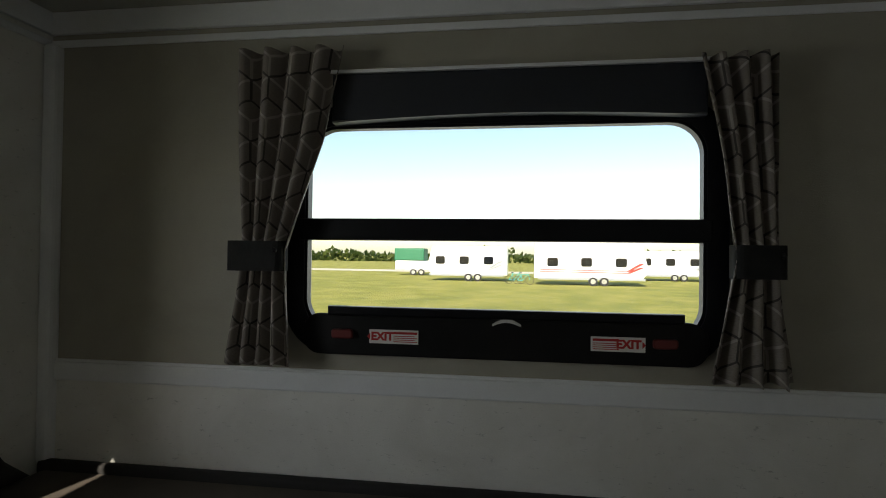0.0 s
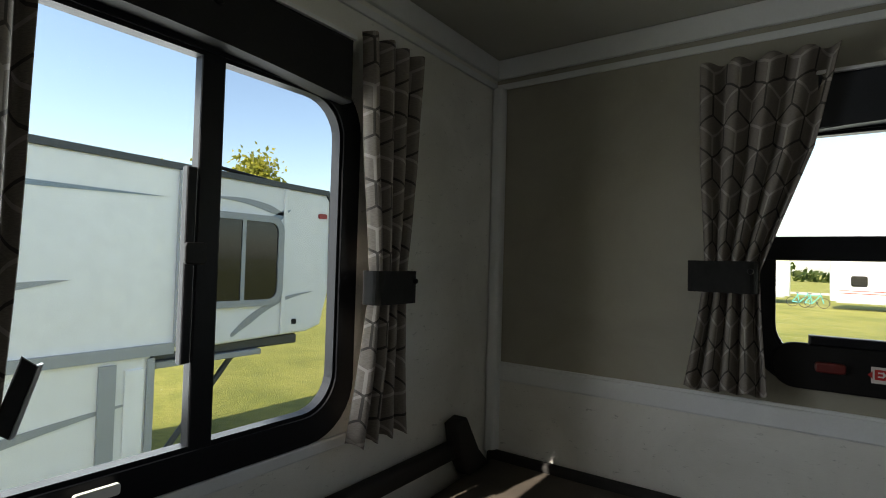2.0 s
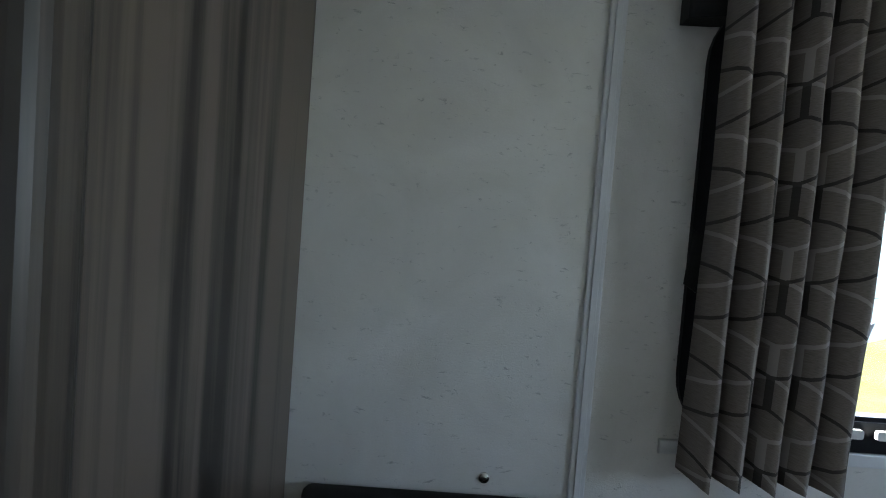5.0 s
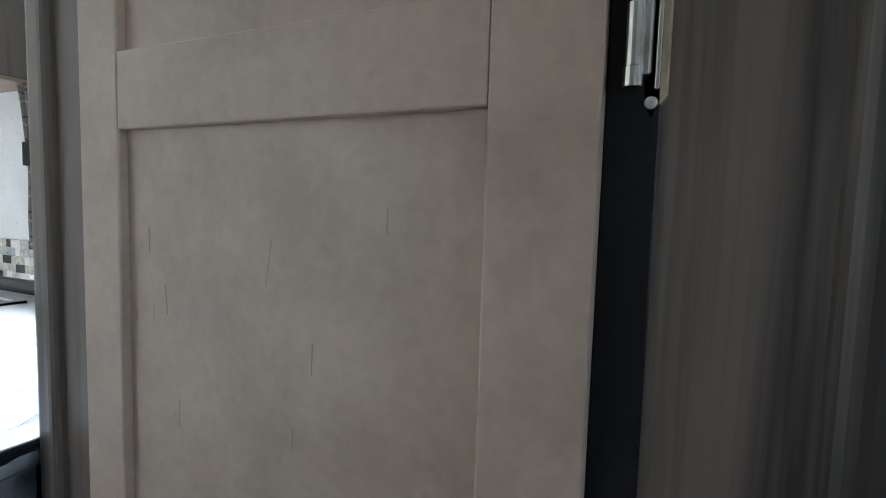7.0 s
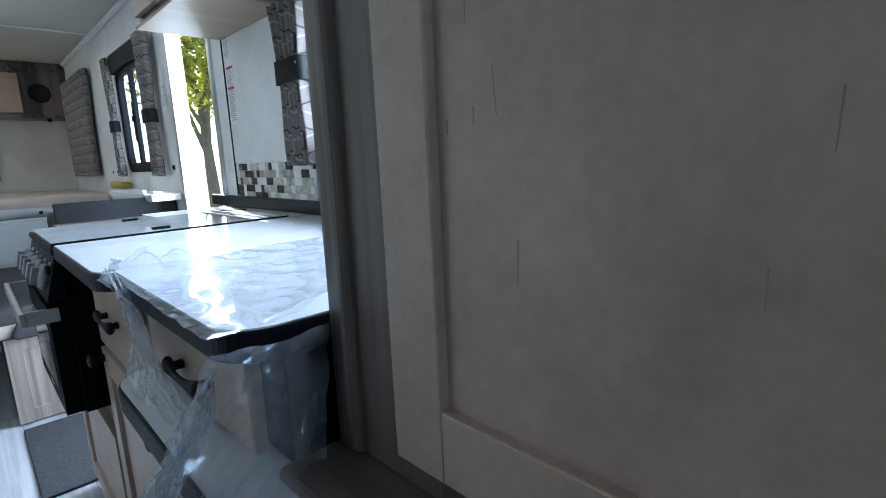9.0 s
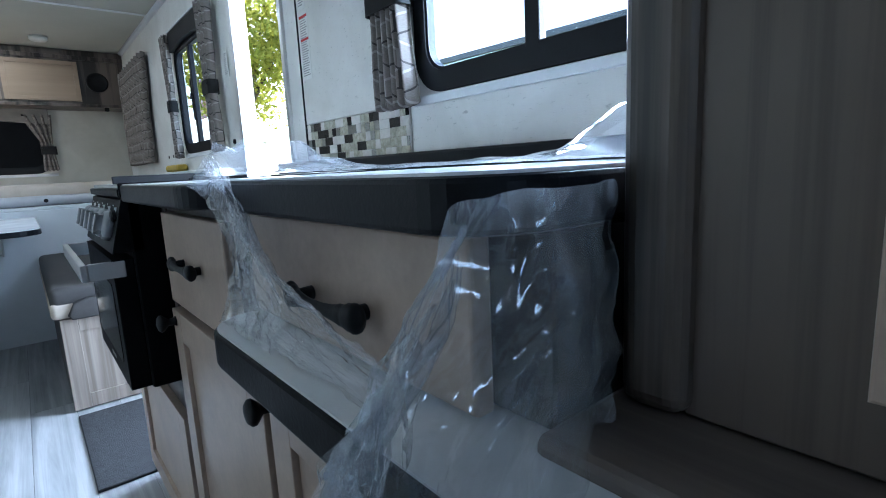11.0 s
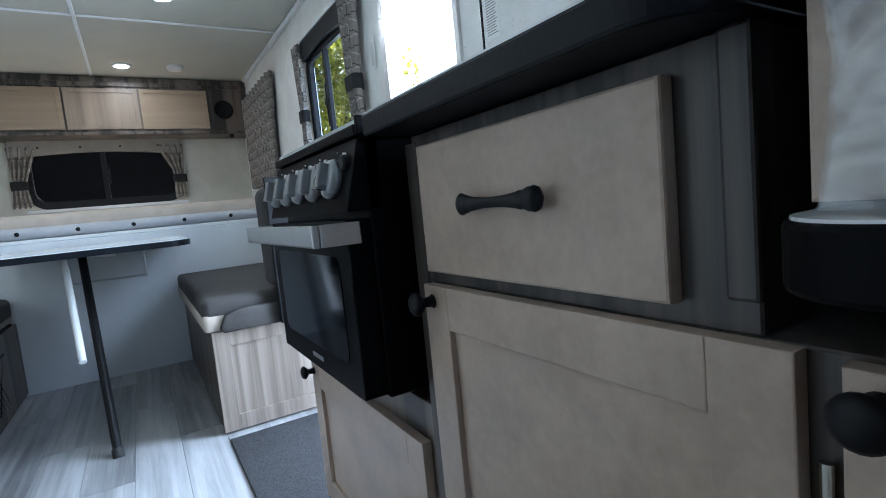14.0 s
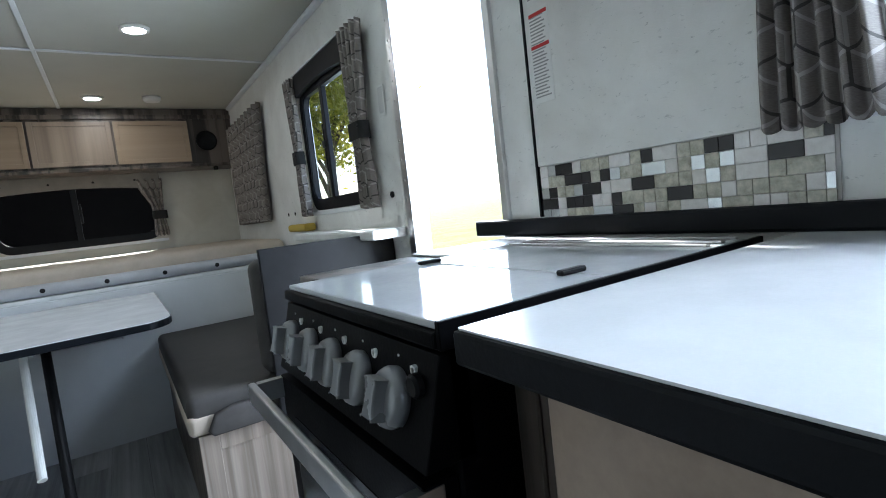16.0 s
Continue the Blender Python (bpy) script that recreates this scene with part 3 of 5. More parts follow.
win1 = rv_window("window_1", LEFT, W_BED, "black-framed sliding side window by the bed", slider=1.008, second=SCREEN, corner=0.1)
win2 = rv_window("window_2", END, HOLE_END, "black-framed emergency exit window behind the bed", bar=(1.437, 1.485), corner=0.1, trim=False)
win3 = rv_window("window_3", LEFT, W_KIT, "black-framed sliding window over the kitchen worktop", slider=-1.31, corner=0.09)
win4 = rv_window("window_4", LEFT, W_DIN, "black-framed sliding window beside the dinette", slider=-3.66, panes=GLASS_GREY, second=GLASS_GREY, corner=0.09)
win5 = rv_window("window_5", FAR, HOLE_FAR, "wide dark tinted window over the dinette", slider=-0.03, panes=TINTED, second=TINTED, corner=0.12)
for y, w in ((0.815, 0.028), (0.875, 0.05)):
    part("vent_latch", slab(round_rect(y - w / 2, y + w / 2, 1.112, 1.126, 0.003, 2), 0.014, 0.02, LEFT), WHITE_PLASTIC, win1, "white plastic latch")

# exit window's lower sash: dark bar, grip, red latches and printed labels
part("sash_rail", slab(((-0.41, 1.272), (0.335, 1.272), (0.335, 1.292), (-0.41, 1.292)), 0.0, 0.022, END, bevel=0.004), FRAME, win2)
part("apron", slab(round_rect(-0.47, 0.385, 1.185, 1.275, 0.04), 0.001, 0.012, END, bevel=0.003), BLACK_SATIN, win2)
part("grip", slab([(-0.05 + 0.06 * i / 12, 1.262 + 0.012 * math.sin(math.pi * i / 12)) for i in range(13)] + [(0.01 - 0.06 * i / 12, 1.258 + 0.008 * math.sin(math.pi * (12 - i) / 12)) for i in range(13)], 0.012, 0.02, END), WHITE_PLASTIC, win2, "pale curved grip")
for x in (-0.376, 0.298):
    part("latch", slab(round_rect(x - 0.024, x + 0.024, 1.222, 1.242, 0.006, 3), 0.012, 0.024, END, bevel=0.003), LATCH_RED, win2, "red emergency latch")
for x, words, ux, bx in ((-0.262, "EXIT", -0.287, -0.236), (0.206, "EXIT", 0.227, 0.182)):
    lab = part("label", slab(((x - 0.054, 1.213), (x + 0.054, 1.213), (x + 0.054, 1.243), (x - 0.054, 1.243)), 0.0145, 0.0155, END), PAPER, win2, "white label with red EXIT print")
    letters("lettering", words, 0.024, END @ Matrix.Translation((ux, 1.228, 0.0162)), RED_INK, win2)
    tip = -1 if x < 0 else 1
    part("arrow", slab(((ux + tip * 0.027, 1.221), (ux + tip * 0.027, 1.235), (ux + tip * 0.034, 1.228)), 0.0155, 0.0162, END), RED_INK, win2)
    bars = bmesh.new()
    slab(((bx - 0.026, 1.234), (bx + 0.026, 1.234), (bx + 0.026, 1.239), (bx - 0.026, 1.239)), 0.0155, 0.0161, END, bars)
    for k in range(4):
        slab(((bx - 0.026, 1.217 + k * 0.004), (bx + 0.026 - 0.006 * (k % 2), 1.217 + k * 0.004), (bx + 0.026 - 0.006 * (k % 2), 1.2185 + k * 0.004), (bx - 0.026, 1.2185 + k * 0.004)), 0.0155, 0.0161, END, bars)
    part("small_print", bars, RED_INK, win2)


# ---- valances and curtains ----
def valance(name, m, u0, u1, v0, v1, depth, material, label, arch=0.0, studs=(), stud_v=0.0):
    th = thing(name, *(m @ Vector(((u0 + u1) / 2, v0, 0))), label, "valance")
    n = 16
    low = [(u0 + (u1 - u0) * i / n, v0 + arch * math.sin(math.pi * i / n)) for i in range(n + 1)]
    part("board", slab(low + [(u1, v1), (u0, v1)], 0.002, depth, m, bevel=0.006), material, th)
    part("top_rail", slab(((u0 - 0.004, v1), (u1 + 0.004, v1), (u1 + 0.004, v1 + 0.007), (u0 - 0.004, v1 + 0.007)), 0.0, depth + 0.003, m), TRIM, th, "pale top edging")
    for u in studs:
        part("stud", lathe(((0.008, 0), (0.007, 0.006), (0.003, 0.009)), m @ Matrix.Translation((u, stud_v, depth)), 12), BLACK_SATIN, th)
    return th


valance("window_valance", LEFT, 0.50, 1.25, 1.70, 1.815, 0.04, GREY_VAL, "charcoal padded valance over the bed side window", 0.02, (0.99,), 1.775)
valance("window_valance", END, -0.40, 0.37, 1.69, 1.795, 0.04, BLIND, "dark navy padded valance over the exit window", 0.012)
valance("window_valance", LEFT, -3.93, -3.30, 1.655, 1.76, 0.035, GREY_VAL, "charcoal valance over the dinette side window", 0.02)
valance("window_valance", FAR, -0.585, 0.54, 1.425, 1.565, 0.06, VAL_FAR, "taupe arched valance over the dark window", 0.035, (-0.42, -0.16, 0.1, 0.36), 1.495)


def curtain(name, m, rows, folds, depth, w0, label, tie=None, phase=0.0, seed=1, cloth=1.7):
    """A gathered curtain: rows of (height, one edge, other edge) from the top down, pleated; tie: height of its band."""
    rnd = random.Random(seed)
    th = thing(name, *(m @ Vector(((rows[-1][1] + rows[-1][2]) / 2, rows[-1][0], w0))), label, "curtain")
    bm = bmesh.new()
    uv = bm.loops.layers.uv.new("UVMap")
    nv, nu = 60, folds * 10
    zs = [r[0] for r in reversed(rows)]
    L = [r[1] for r in reversed(rows)]
    R = [r[2] for r in reversed(rows)]
    top = rows[0][0]
    span = max(abs(r[2] - r[1]) for r in rows) * cloth
    jit = [rnd.uniform(-0.25, 0.25) for _ in range(folds + 2)]
    grid = []
    for j in range(nv + 1):
        z = top + (rows[-1][0] - top) * j / nv
        l, r = float(np.interp(z, zs, L)), float(np.interp(z, zs, R))
        wide = abs(r - l) / max(abs(q[2] - q[1]) for q in rows)
        line = []
        for i in range(nu + 1):
            s = i / nu
            k = s * folds
            wob = jit[int(k)] * (1 - k % 1) + jit[int(k) + 1] * (k % 1)
            w = math.sin(2 * math.pi * (k + wob * (0.4 + 0.6 * j / nv)) + phase)
            d = depth * (0.55 + 0.45 * wide) * (0.55 * w + 0.45 * math.sin(math.pi * w / 2)) + 0.004 * noise.noise((s * 5, z * 7, seed))
            hem = 0.006 * math.sin(2 * math.pi * k + phase + 1) * (j / nv) ** 6
            line.append(bm.verts.new(m @ Vector((l + (r - l) * s, z + hem, w0 + d))))
        grid.append(line)
    for j in range(nv):
        for i in range(nu):
            f = bm.faces.new((grid[j][i], grid[j][i + 1], grid[j + 1][i + 1], grid[j + 1][i]))
            for lo, (a, c) in zip(f.loops, ((j, i), (j, i + 1), (j + 1, i + 1), (j + 1, i))):
                lo[uv].uv = (c / nu * span + seed * 0.13, (top - rows[-1][0]) * (1 - a / nv))
    ob = part("cloth", bm, CLOTH, th, smooth=True)
    so = ob.modifiers.new("thickness", "SOLIDIFY")
    so.thickness = 0.0015
    if tie:
        z, l, r = tie
        b = ring(round_rect(l - 0.004, r + 0.004, w0 - depth - 0.006, w0 + depth + 0.006, min(0.02, depth), 5), round_rect(l, r, w0 - depth - 0.003, w0 + depth + 0.003, min(0.018, depth), 5), z - 0.032, z + 0.032, m @ Matrix(((1, 0, 0, 0), (0, 0, 1, 0), (0, 1, 0, 0), (0, 0, 0, 1))))
        part("tie_band", b, BAND, th, "charcoal leatherette tie-back")
        part("band_stud", lathe(((0.006, 0), (0.005, 0.004), (0.001, 0.006)), m @ Matrix.Translation((r - 0.01 if l < r else l - 0.01, z + 0.012, w0 + depth + 0.006)), 10), BLACK_SATIN, th)
    return th


g = "taupe hexagon-patterned curtains"
for args in (
    ("curtain", LEFT, ((1.86, 0.538, 0.79), (1.4, 0.545, 0.785), (1.055, 0.54, 0.77)), 5, 0.042, 0.062, "taupe hexagon-patterned curtain hanging loose by the bed", None, 0.4, 3, 1.75),
    ("curtain", LEFT, ((1.835, 1.265, 1.445), (1.6, 1.283, 1.43), (1.37, 1.308, 1.397), (1.25, 1.293, 1.405), (1.075, 1.262, 1.415)), 4, 0.018, 0.05, "taupe hexagon-patterned curtain tied with a charcoal band", (1.362, 1.297, 1.412), 0.0, 4, 1.5),
    ("curtain", END, ((1.845, -0.60, -0.365), (1.65, -0.598, -0.405), (1.41, -0.585, -0.49), (1.3, -0.60, -0.485), (1.165, -0.622, -0.475)), 4, 0.02, 0.055, "dark hexagon-patterned curtain tied back beside the exit window", (1.40, -0.615, -0.495), 0.2, 5, 1.5),
    ("curtain", END, ((1.80, 0.345, 0.49), (1.6, 0.385, 0.492), (1.41, 0.41, 0.495), (1.3, 0.39, 0.505), (1.165, 0.365, 0.525)), 4, 0.018, 0.055, "dark hexagon-patterned curtain tied back beside the exit window", (1.40, 0.41, 0.497), 0.7, 6, 1.5),
    ("curtain", LEFT, ((1.55, -1.83, -1.62), (1.4, -1.80, -1.65), (1.33, -1.79, -1.66), (1.1, -1.795, -1.635)), 6, 0.018, 0.045, "taupe hexagon-patterned curtain beside the kitchen window", (1.36, -1.80, -1.655), 0.1, 7, 1.5),
    ("curtain", LEFT, ((1.55, -0.93, -0.84), (1.1, -0.92, -0.84)), 3, 0.015, 0.045, "taupe curtain squeezed between window and wardrobe", None, 0.1, 8, 1.5),
    ("curtain", LEFT, ((1.75, -4.03, -3.92), (1.38, -3.99, -3.93), (1.07, -4.0, -3.90)), 3, 0.018, 0.045, "taupe patterned curtain tied back at the dinette window", (1.36, -4.0, -3.925), 0.1, 9, 1.5),
    ("curtain", LEFT, ((1.75, -3.27, -3.11), (1.38, -3.25, -3.16), (1.07, -3.25, -3.13)), 4, 0.02, 0.045, "taupe patterned curtain tied back at the dinette window", (1.36, -3.26, -3.15), 0.1, 10, 1.5),
    ("curtain", LEFT, ((1.80, -5.58, -4.62), (1.4, -5.6, -4.7), (1.07, -5.6, -4.72)), 9, 0.022, 0.04, "pale patterned curtain hanging closed near the far corner", None, 0.1, 11, 1.4),
    ("curtain", FAR, ((1.50, -0.60, -0.40), (1.3, -0.585, -0.5), (1.22, -0.585, -0.51), (1.06, -0.60, -0.50)), 4, 0.018, 0.05, "patterned curtain gathered at the dark end window", (1.22, -0.60, -0.505), 0.1, 12, 1.5),
    ("curtain", FAR, ((1.50, 0.37, 0.55), (1.3, 0.44, 0.54), (1.22, 0.46, 0.54), (1.06, 0.44, 0.565)), 4, 0.018, 0.05, "patterned curtain gathered at the dark end window", (1.22, 0.455, 0.55), 0.1, 13, 1.5),
):
    tagged(curtain(*args), group=g)

for y0, y1, z0, z1, lean in ((0.530, 0.556, 1.325, 1.405, 0.006), (0.770, 0.806, 1.225, 1.300, 0.022)):
    th = thing("tie_band", -1.06, (y0 + y1) / 2, z0, "unfastened charcoal leatherette curtain tie with a pale edge", "curtain tie", "loose curtain ties")
    part("strap", slab(((y0, z0), (y1 - lean, z0 - 0.012), (y1, z1 - 0.012), (y0 + lean, z1)), 0.03, 0.036, LEFT, bevel=0.002), BAND, th)
    part("edge", slab(((y1 - lean, z0 - 0.012), (y1 - lean + 0.005, z0 - 0.01), (y1 + 0.005, z1 - 0.01), (y1, z1 - 0.012)), 0.028, 0.037, LEFT), SEAT_GREY, th, "pale cut edge")

# ---- the bed ----
def mattress():
    th = thing("mattress", 0, 1.45, 0.7, "dark brown mattress with a black border, filling the bed end", "mattress")
    part("body", box(-1.11, 1.11, 1.12, 1.868, 0.72, 0.895, 0.03, 4), BED, th, smooth=True)
    bm = box(-1.11, 1.11, 1.840, 1.868, 0.80, 0.915, 0.011, 3)
    part("border", bm, BED_EDGE, th, "black fabric border", smooth=True)
    # corner flap that rides up the side wall
    fl = bmesh.new()
    prof = ((1.80, 0.90), (1.74, 0.955), (1.68, 1.045), (1.64, 1.035), (1.66, 0.96), (1.70, 0.90))
    slab(prof, 0.004, 0.05, LEFT, fl, 0.008)
    part("corner_flap", fl, BED_EDGE, th, "black corner flap turned up against the wall", smooth=True)
    th.matrix_basis = SKEW @ th.matrix_basis
    return th


mattress()
th = thing("bed_base", 0, 1.45, 0, "plain box base under the mattress", "bed base")
part("box", box(-1.10, 1.10, 1.14, 1.81, 0.0, 0.72, 0.004, 1), WOOD_MID, th)
th = thing("side_cushion", -1.0, 0.6, 0.86, "dark brown cushion along the wall beside the bed", "cushion")
bm = box(-1.112, -0.80, -0.01, 1.10, 0.86, 0.965, 0.025, 4)
part("body", bm, BED, th, smooth=True)
part("piping", box(-1.117, -1.085, 0.0, 1.64, 0.94, 0.985, 0.014, 3), BED_EDGE, th, "black rounded border", smooth=True)
th = thing("side_locker", -0.96, 0.6, 0, "low wooden locker under the cushion", "locker")
part("body", box(-1.115, -0.80, -0.01, 1.13, 0.0, 0.86, 0.004, 1), WOOD_DARK, th)
th = thing("wall_screw", -1.116, 0.262, 1.03, "round bright screw head in the wall panel", "screw")
part("head", lathe(((0.0085, 0), (0.008, 0.003), (0.003, 0.0055)), LEFT @ Matrix.Translation((0.27, 1.005, 0)), 14), NICKEL, th)


# ---- cabinet fronts ----
def face(m, u0, u1, v0, v1, w, parent, name="door", material=None, rail=0.058, thick=0.018, panel=True, label=""):
    """A five-piece overlay front: stiles, rails and a recessed panel with a stepped edge."""
    material = material or TAUPE
    if not panel:
        return part(name, slab(((u0, v0), (u1, v0), (u1, v1), (u0, v1)), w, w + thick, m, bevel=0.003), material, parent, label)
    door = part(name, slab(((u0 + 0.002, v0 + 0.002), (u1 - 0.002, v0 + 0.002), (u1 - 0.002, v1 - 0.002), (u0 + 0.002, v1 - 0.002)), w, w + thick - 0.009, m), material, parent, label)
    for piece, a, c, d, e in (("stile", u0, u0 + rail, v0, v1), ("stile", u1 - rail, u1, v0, v1), ("rail", u0 + rail, u1 - rail, v0, v0 + rail), ("rail", u0 + rail, u1 - rail, v1 - rail, v1)):
        part(piece, slab(((a, d), (c, d), (c, e), (a, e)), w + 0.0005, w + thick, m, bevel=0.0015), material, door)
    return door


def knob(m, u, v, w, parent, material=None):
    return part("knob", lathe(((0.010, 0), (0.0075, 0.004), (0.0065, 0.014), (0.012, 0.019), (0.0165, 0.024), (0.0165, 0.028), (0.012, 0.032), (0.004, 0.034)), m @ Matrix.Translation((u, v, w)), 20), material or BLACK_SATIN, parent, "round matt black knob", smooth=True)


def pull(m, u, v, w, length, parent):
    """Bone-shaped bar pull: swelling ends on two posts with a slim waist, fluted ends."""
    bm = bmesh.new()
    n, seg = 36, 14
    rings = []
    for i in range(n + 1):
        s = -1 + 2 * i / n
        r = 0.0055 + 0.010 * abs(s) ** 2.2
        r *= math.sqrt(max(0.02, 1 - max(0, (abs(s) - 0.86) / 0.14) ** 2))
        if 0.58 < abs(s) < 0.86:
            r += 0.0007 * math.sin(s * 75)
        lift = 0.021 - 0.006 * abs(s) ** 2
        rings.append([bm.verts.new((u + s * length / 2, v + r * math.cos(a), w + lift + 0.62 * r * math.sin(a))) for a in (2 * math.pi * k / seg for k in range(seg))])
    for a, c in zip(rings, rings[1:]):
        for k in range(seg):
            bm.faces.new((a[k], a[(k + 1) % seg], c[(k + 1) % seg], c[k]))
    bm.faces.new(rings[0])
    bm.faces.new(rings[-1])
    for s in (-1, 1):
        own = bmesh.new()
        bmesh.ops.create_cone(own, cap_ends=True, segments=14, radius1=0.007, radius2=0.006, depth=0.018, matrix=Matrix.Translation((u + s * length * 0.36, v, w + 0.009)))
        merge(bm, own)
    bm.transform(m)
    return part("handle", bm, BLACK_SATIN, parent, "bone-shaped matt black pull", smooth=True)


# ---- the wardrobe ----
ward = thing("wardrobe", -0.86, -0.41, 0.79, "tall grey-brown wood-grain wardrobe with a taupe panelled door", "wardrobe")
part("body", box(-1.118, -0.604, -0.775, -0.03, 0.80, 1.976, 0.002, 1), WOOD_DARK, ward)
part("corner_post", box(-0.645, -0.590, -0.056, -0.010, 0.79, 1.977, 0.021, 6), WOOD_DARK, ward, "rounded corner post")
part("corner_post", box(-0.634, -0.592, -0.812, -0.770, 0.80, 1.977, 0.012, 4), WOOD_DARK, ward, "rounded corner post")
FRONT = Matrix(((0, 0, 1, 0), (1, 0, 0, 0), (0, 1, 0, 0), (0, 0, 0, 1)))
D = (-0.69, -0.178)
wdoor = part("door", slab(((D[0] + 0.002, 0.847), (D[1] - 0.002, 0.847), (D[1] - 0.002, 1.928), (D[0] + 0.002, 1.928)), -0.603, -0.592, FRONT), TAUPE, ward, "taupe door with two recessed panels")
for piece, a, c, d, e in (("stile", D[0], D[0] + 0.06, 0.845, 1.93), ("stile", D[1] - 0.072, D[1], 0.845, 1.93), ("rail", D[0] + 0.06, D[1] - 0.072, 0.845, 0.908), ("rail", D[0] + 0.06, D[1] - 0.072, 1.308, 1.382), ("rail", D[0] + 0.06, D[1] - 0.072, 1.868, 1.93)):
    part(piece, slab(((a, d), (c, d), (c, e), (a, e)), -0.602, -0.582, FRONT, bevel=0.002), TAUPE, wdoor)
# Black strip paints the shade of the door gap and the hinge's shadow.
part("gap_shade_strip", box(-0.603, -0.598, -0.178, -0.146, 0.845, 1.93, 0.001, 1), BLACK_SATIN, wdoor, "black strip standing for the gap and hinge shadow")
for u, v, l, tilt in ((-0.60, 1.19, 0.024, 0.0), (-0.575, 1.13, 0.03, -0.1), (-0.56, 1.02, 0.03, 0.02), (-0.45, 1.17, 0.04, 0.16), (-0.42, 1.03, 0.02, 0), (-0.40, 1.1, 0.026, 0.03), (-0.33, 1.22, 0.02, 0), (-0.62, 1.12, 0.01, 0), (-0.595, 1.125, 0.012, 0)):
    part("scratch", slab(((u, v), (u + 0.0006, v), (u + 0.0009 + tilt * l, v + l), (u + tilt * l, v + l)), -0.592, -0.5917, FRONT), WOOD_MID, wdoor)


def hinge(y, z):
    """Overlay hinge: barrel at y, a nickel knuckle and a brass leaf with pointed ends."""
    leaf = [(y + 0.004, z - 0.036), (y + 0.0095, z - 0.049), (y + 0.014, z - 0.040), (y + 0.0185, z - 0.034), (y + 0.0185, z + 0.034), (y + 0.014, z + 0.040), (y + 0.0095, z + 0.049), (y + 0.004, z + 0.036)]
    part("hinge_plate", slab(leaf, -0.605, -0.598, FRONT, bevel=0.001), BRASS, wdoor, "dull brass hinge leaf with pointed ends")
    part("hinge_cap", slab(round_rect(y - 0.001, y + 0.009, z - 0.023, z + 0.023, 0.002, 3), -0.600, -0.590, FRONT, bevel=0.002), NICKEL, wdoor, "satin nickel hinge cover")
    part("hinge_rib", slab(round_rect(y + 0.011, y + 0.014, z - 0.031, z + 0.031, 0.001, 2), -0.599, -0.592, FRONT, bevel=0.0008), NICKEL, wdoor)
    for a, c, r in ((-0.030, -0.0185, 0.0058), (-0.018, 0.018, 0.0052), (0.0185, 0.030, 0.0058)):
        part("hinge_barrel", rod((-0.589, y - 0.001, z + a), (-0.589, y - 0.001, z + c), r), NICKEL, wdoor)
    for dz in (-0.038, 0.038):
        part("screw", lathe(((0.0042, 0), (0.0038, 0.0016), (0.0015, 0.0012)), FRONT @ Matrix.Translation((y + 0.0095, z + dz, -0.598)), 12), STEEL, wdoor)


hinge(-0.161, 1.345)
hinge(-0.161, 0.93)
hinge(-0.161, 1.84)
base = thing("plinth_cupboard", -0.83, -0.41, 0, "grey-brown wooden plinth cupboard under the wardrobe", "base cabinet")
part("body", box(-1.118, -0.535, -0.812, -0.006, 0.0, 0.765, 0.003, 1), WOOD_DARK, base)
part("top", box(-1.118, -0.528, -0.825, -0.004, 0.768, 0.798, 0.006, 2), WOOD_BASE, base, "wooden top with level grain")

# ---- the kitchen run ----
kit = thing("sink_cabinet", -0.83, -1.28, 0, "kitchen base cabinet with dark frame, taupe drawer and doors", "base cabinet")
part("body", box(-1.118, -0.538, -1.76, -0.83, 0.06, 0.70, 0.002, 1), WOOD_FRAME, kit)
part("upper_body", box(-1.118, -0.538, -1.76, -1.29, 0.70, 0.911, 0.002, 1), WOOD_FRAME, kit)
part("end_stile", box(-0.56, -0.532, -1.312, -1.288, 0.725, 0.911, 0.003, 2), WOOD_FRAME, kit)
part("toe_kick", box(-1.1, -0.60, -1.75, -0.83, 0.0, 0.06), BLACK_SATIN, kit)
dr = face(FRONT, -1.718, -1.347, 0.719, 0.890, -0.538, kit, "drawer_front", panel=False, label="plain taupe drawer front")
pull(FRONT, -1.531, 0.808, -0.52, 0.138, dr)
da = face(FRONT, -1.733, -1.264, 0.085, 0.700, -0.538, kit, "door")
knob(FRONT, -1.712, 0.678, -0.52, da)
db = face(FRONT, -1.240, -0.835, 0.085, 0.697, -0.538, kit, "door")
knob(FRONT, -1.222, 0.677, -0.52, db)
for z in (0.60, 0.2):
    part("hinge_barrel", rod((-0.53, -1.252, z - 0.03), (-0.53, -1.252, z + 0.03), 0.004, seg=10), NICKEL, kit)


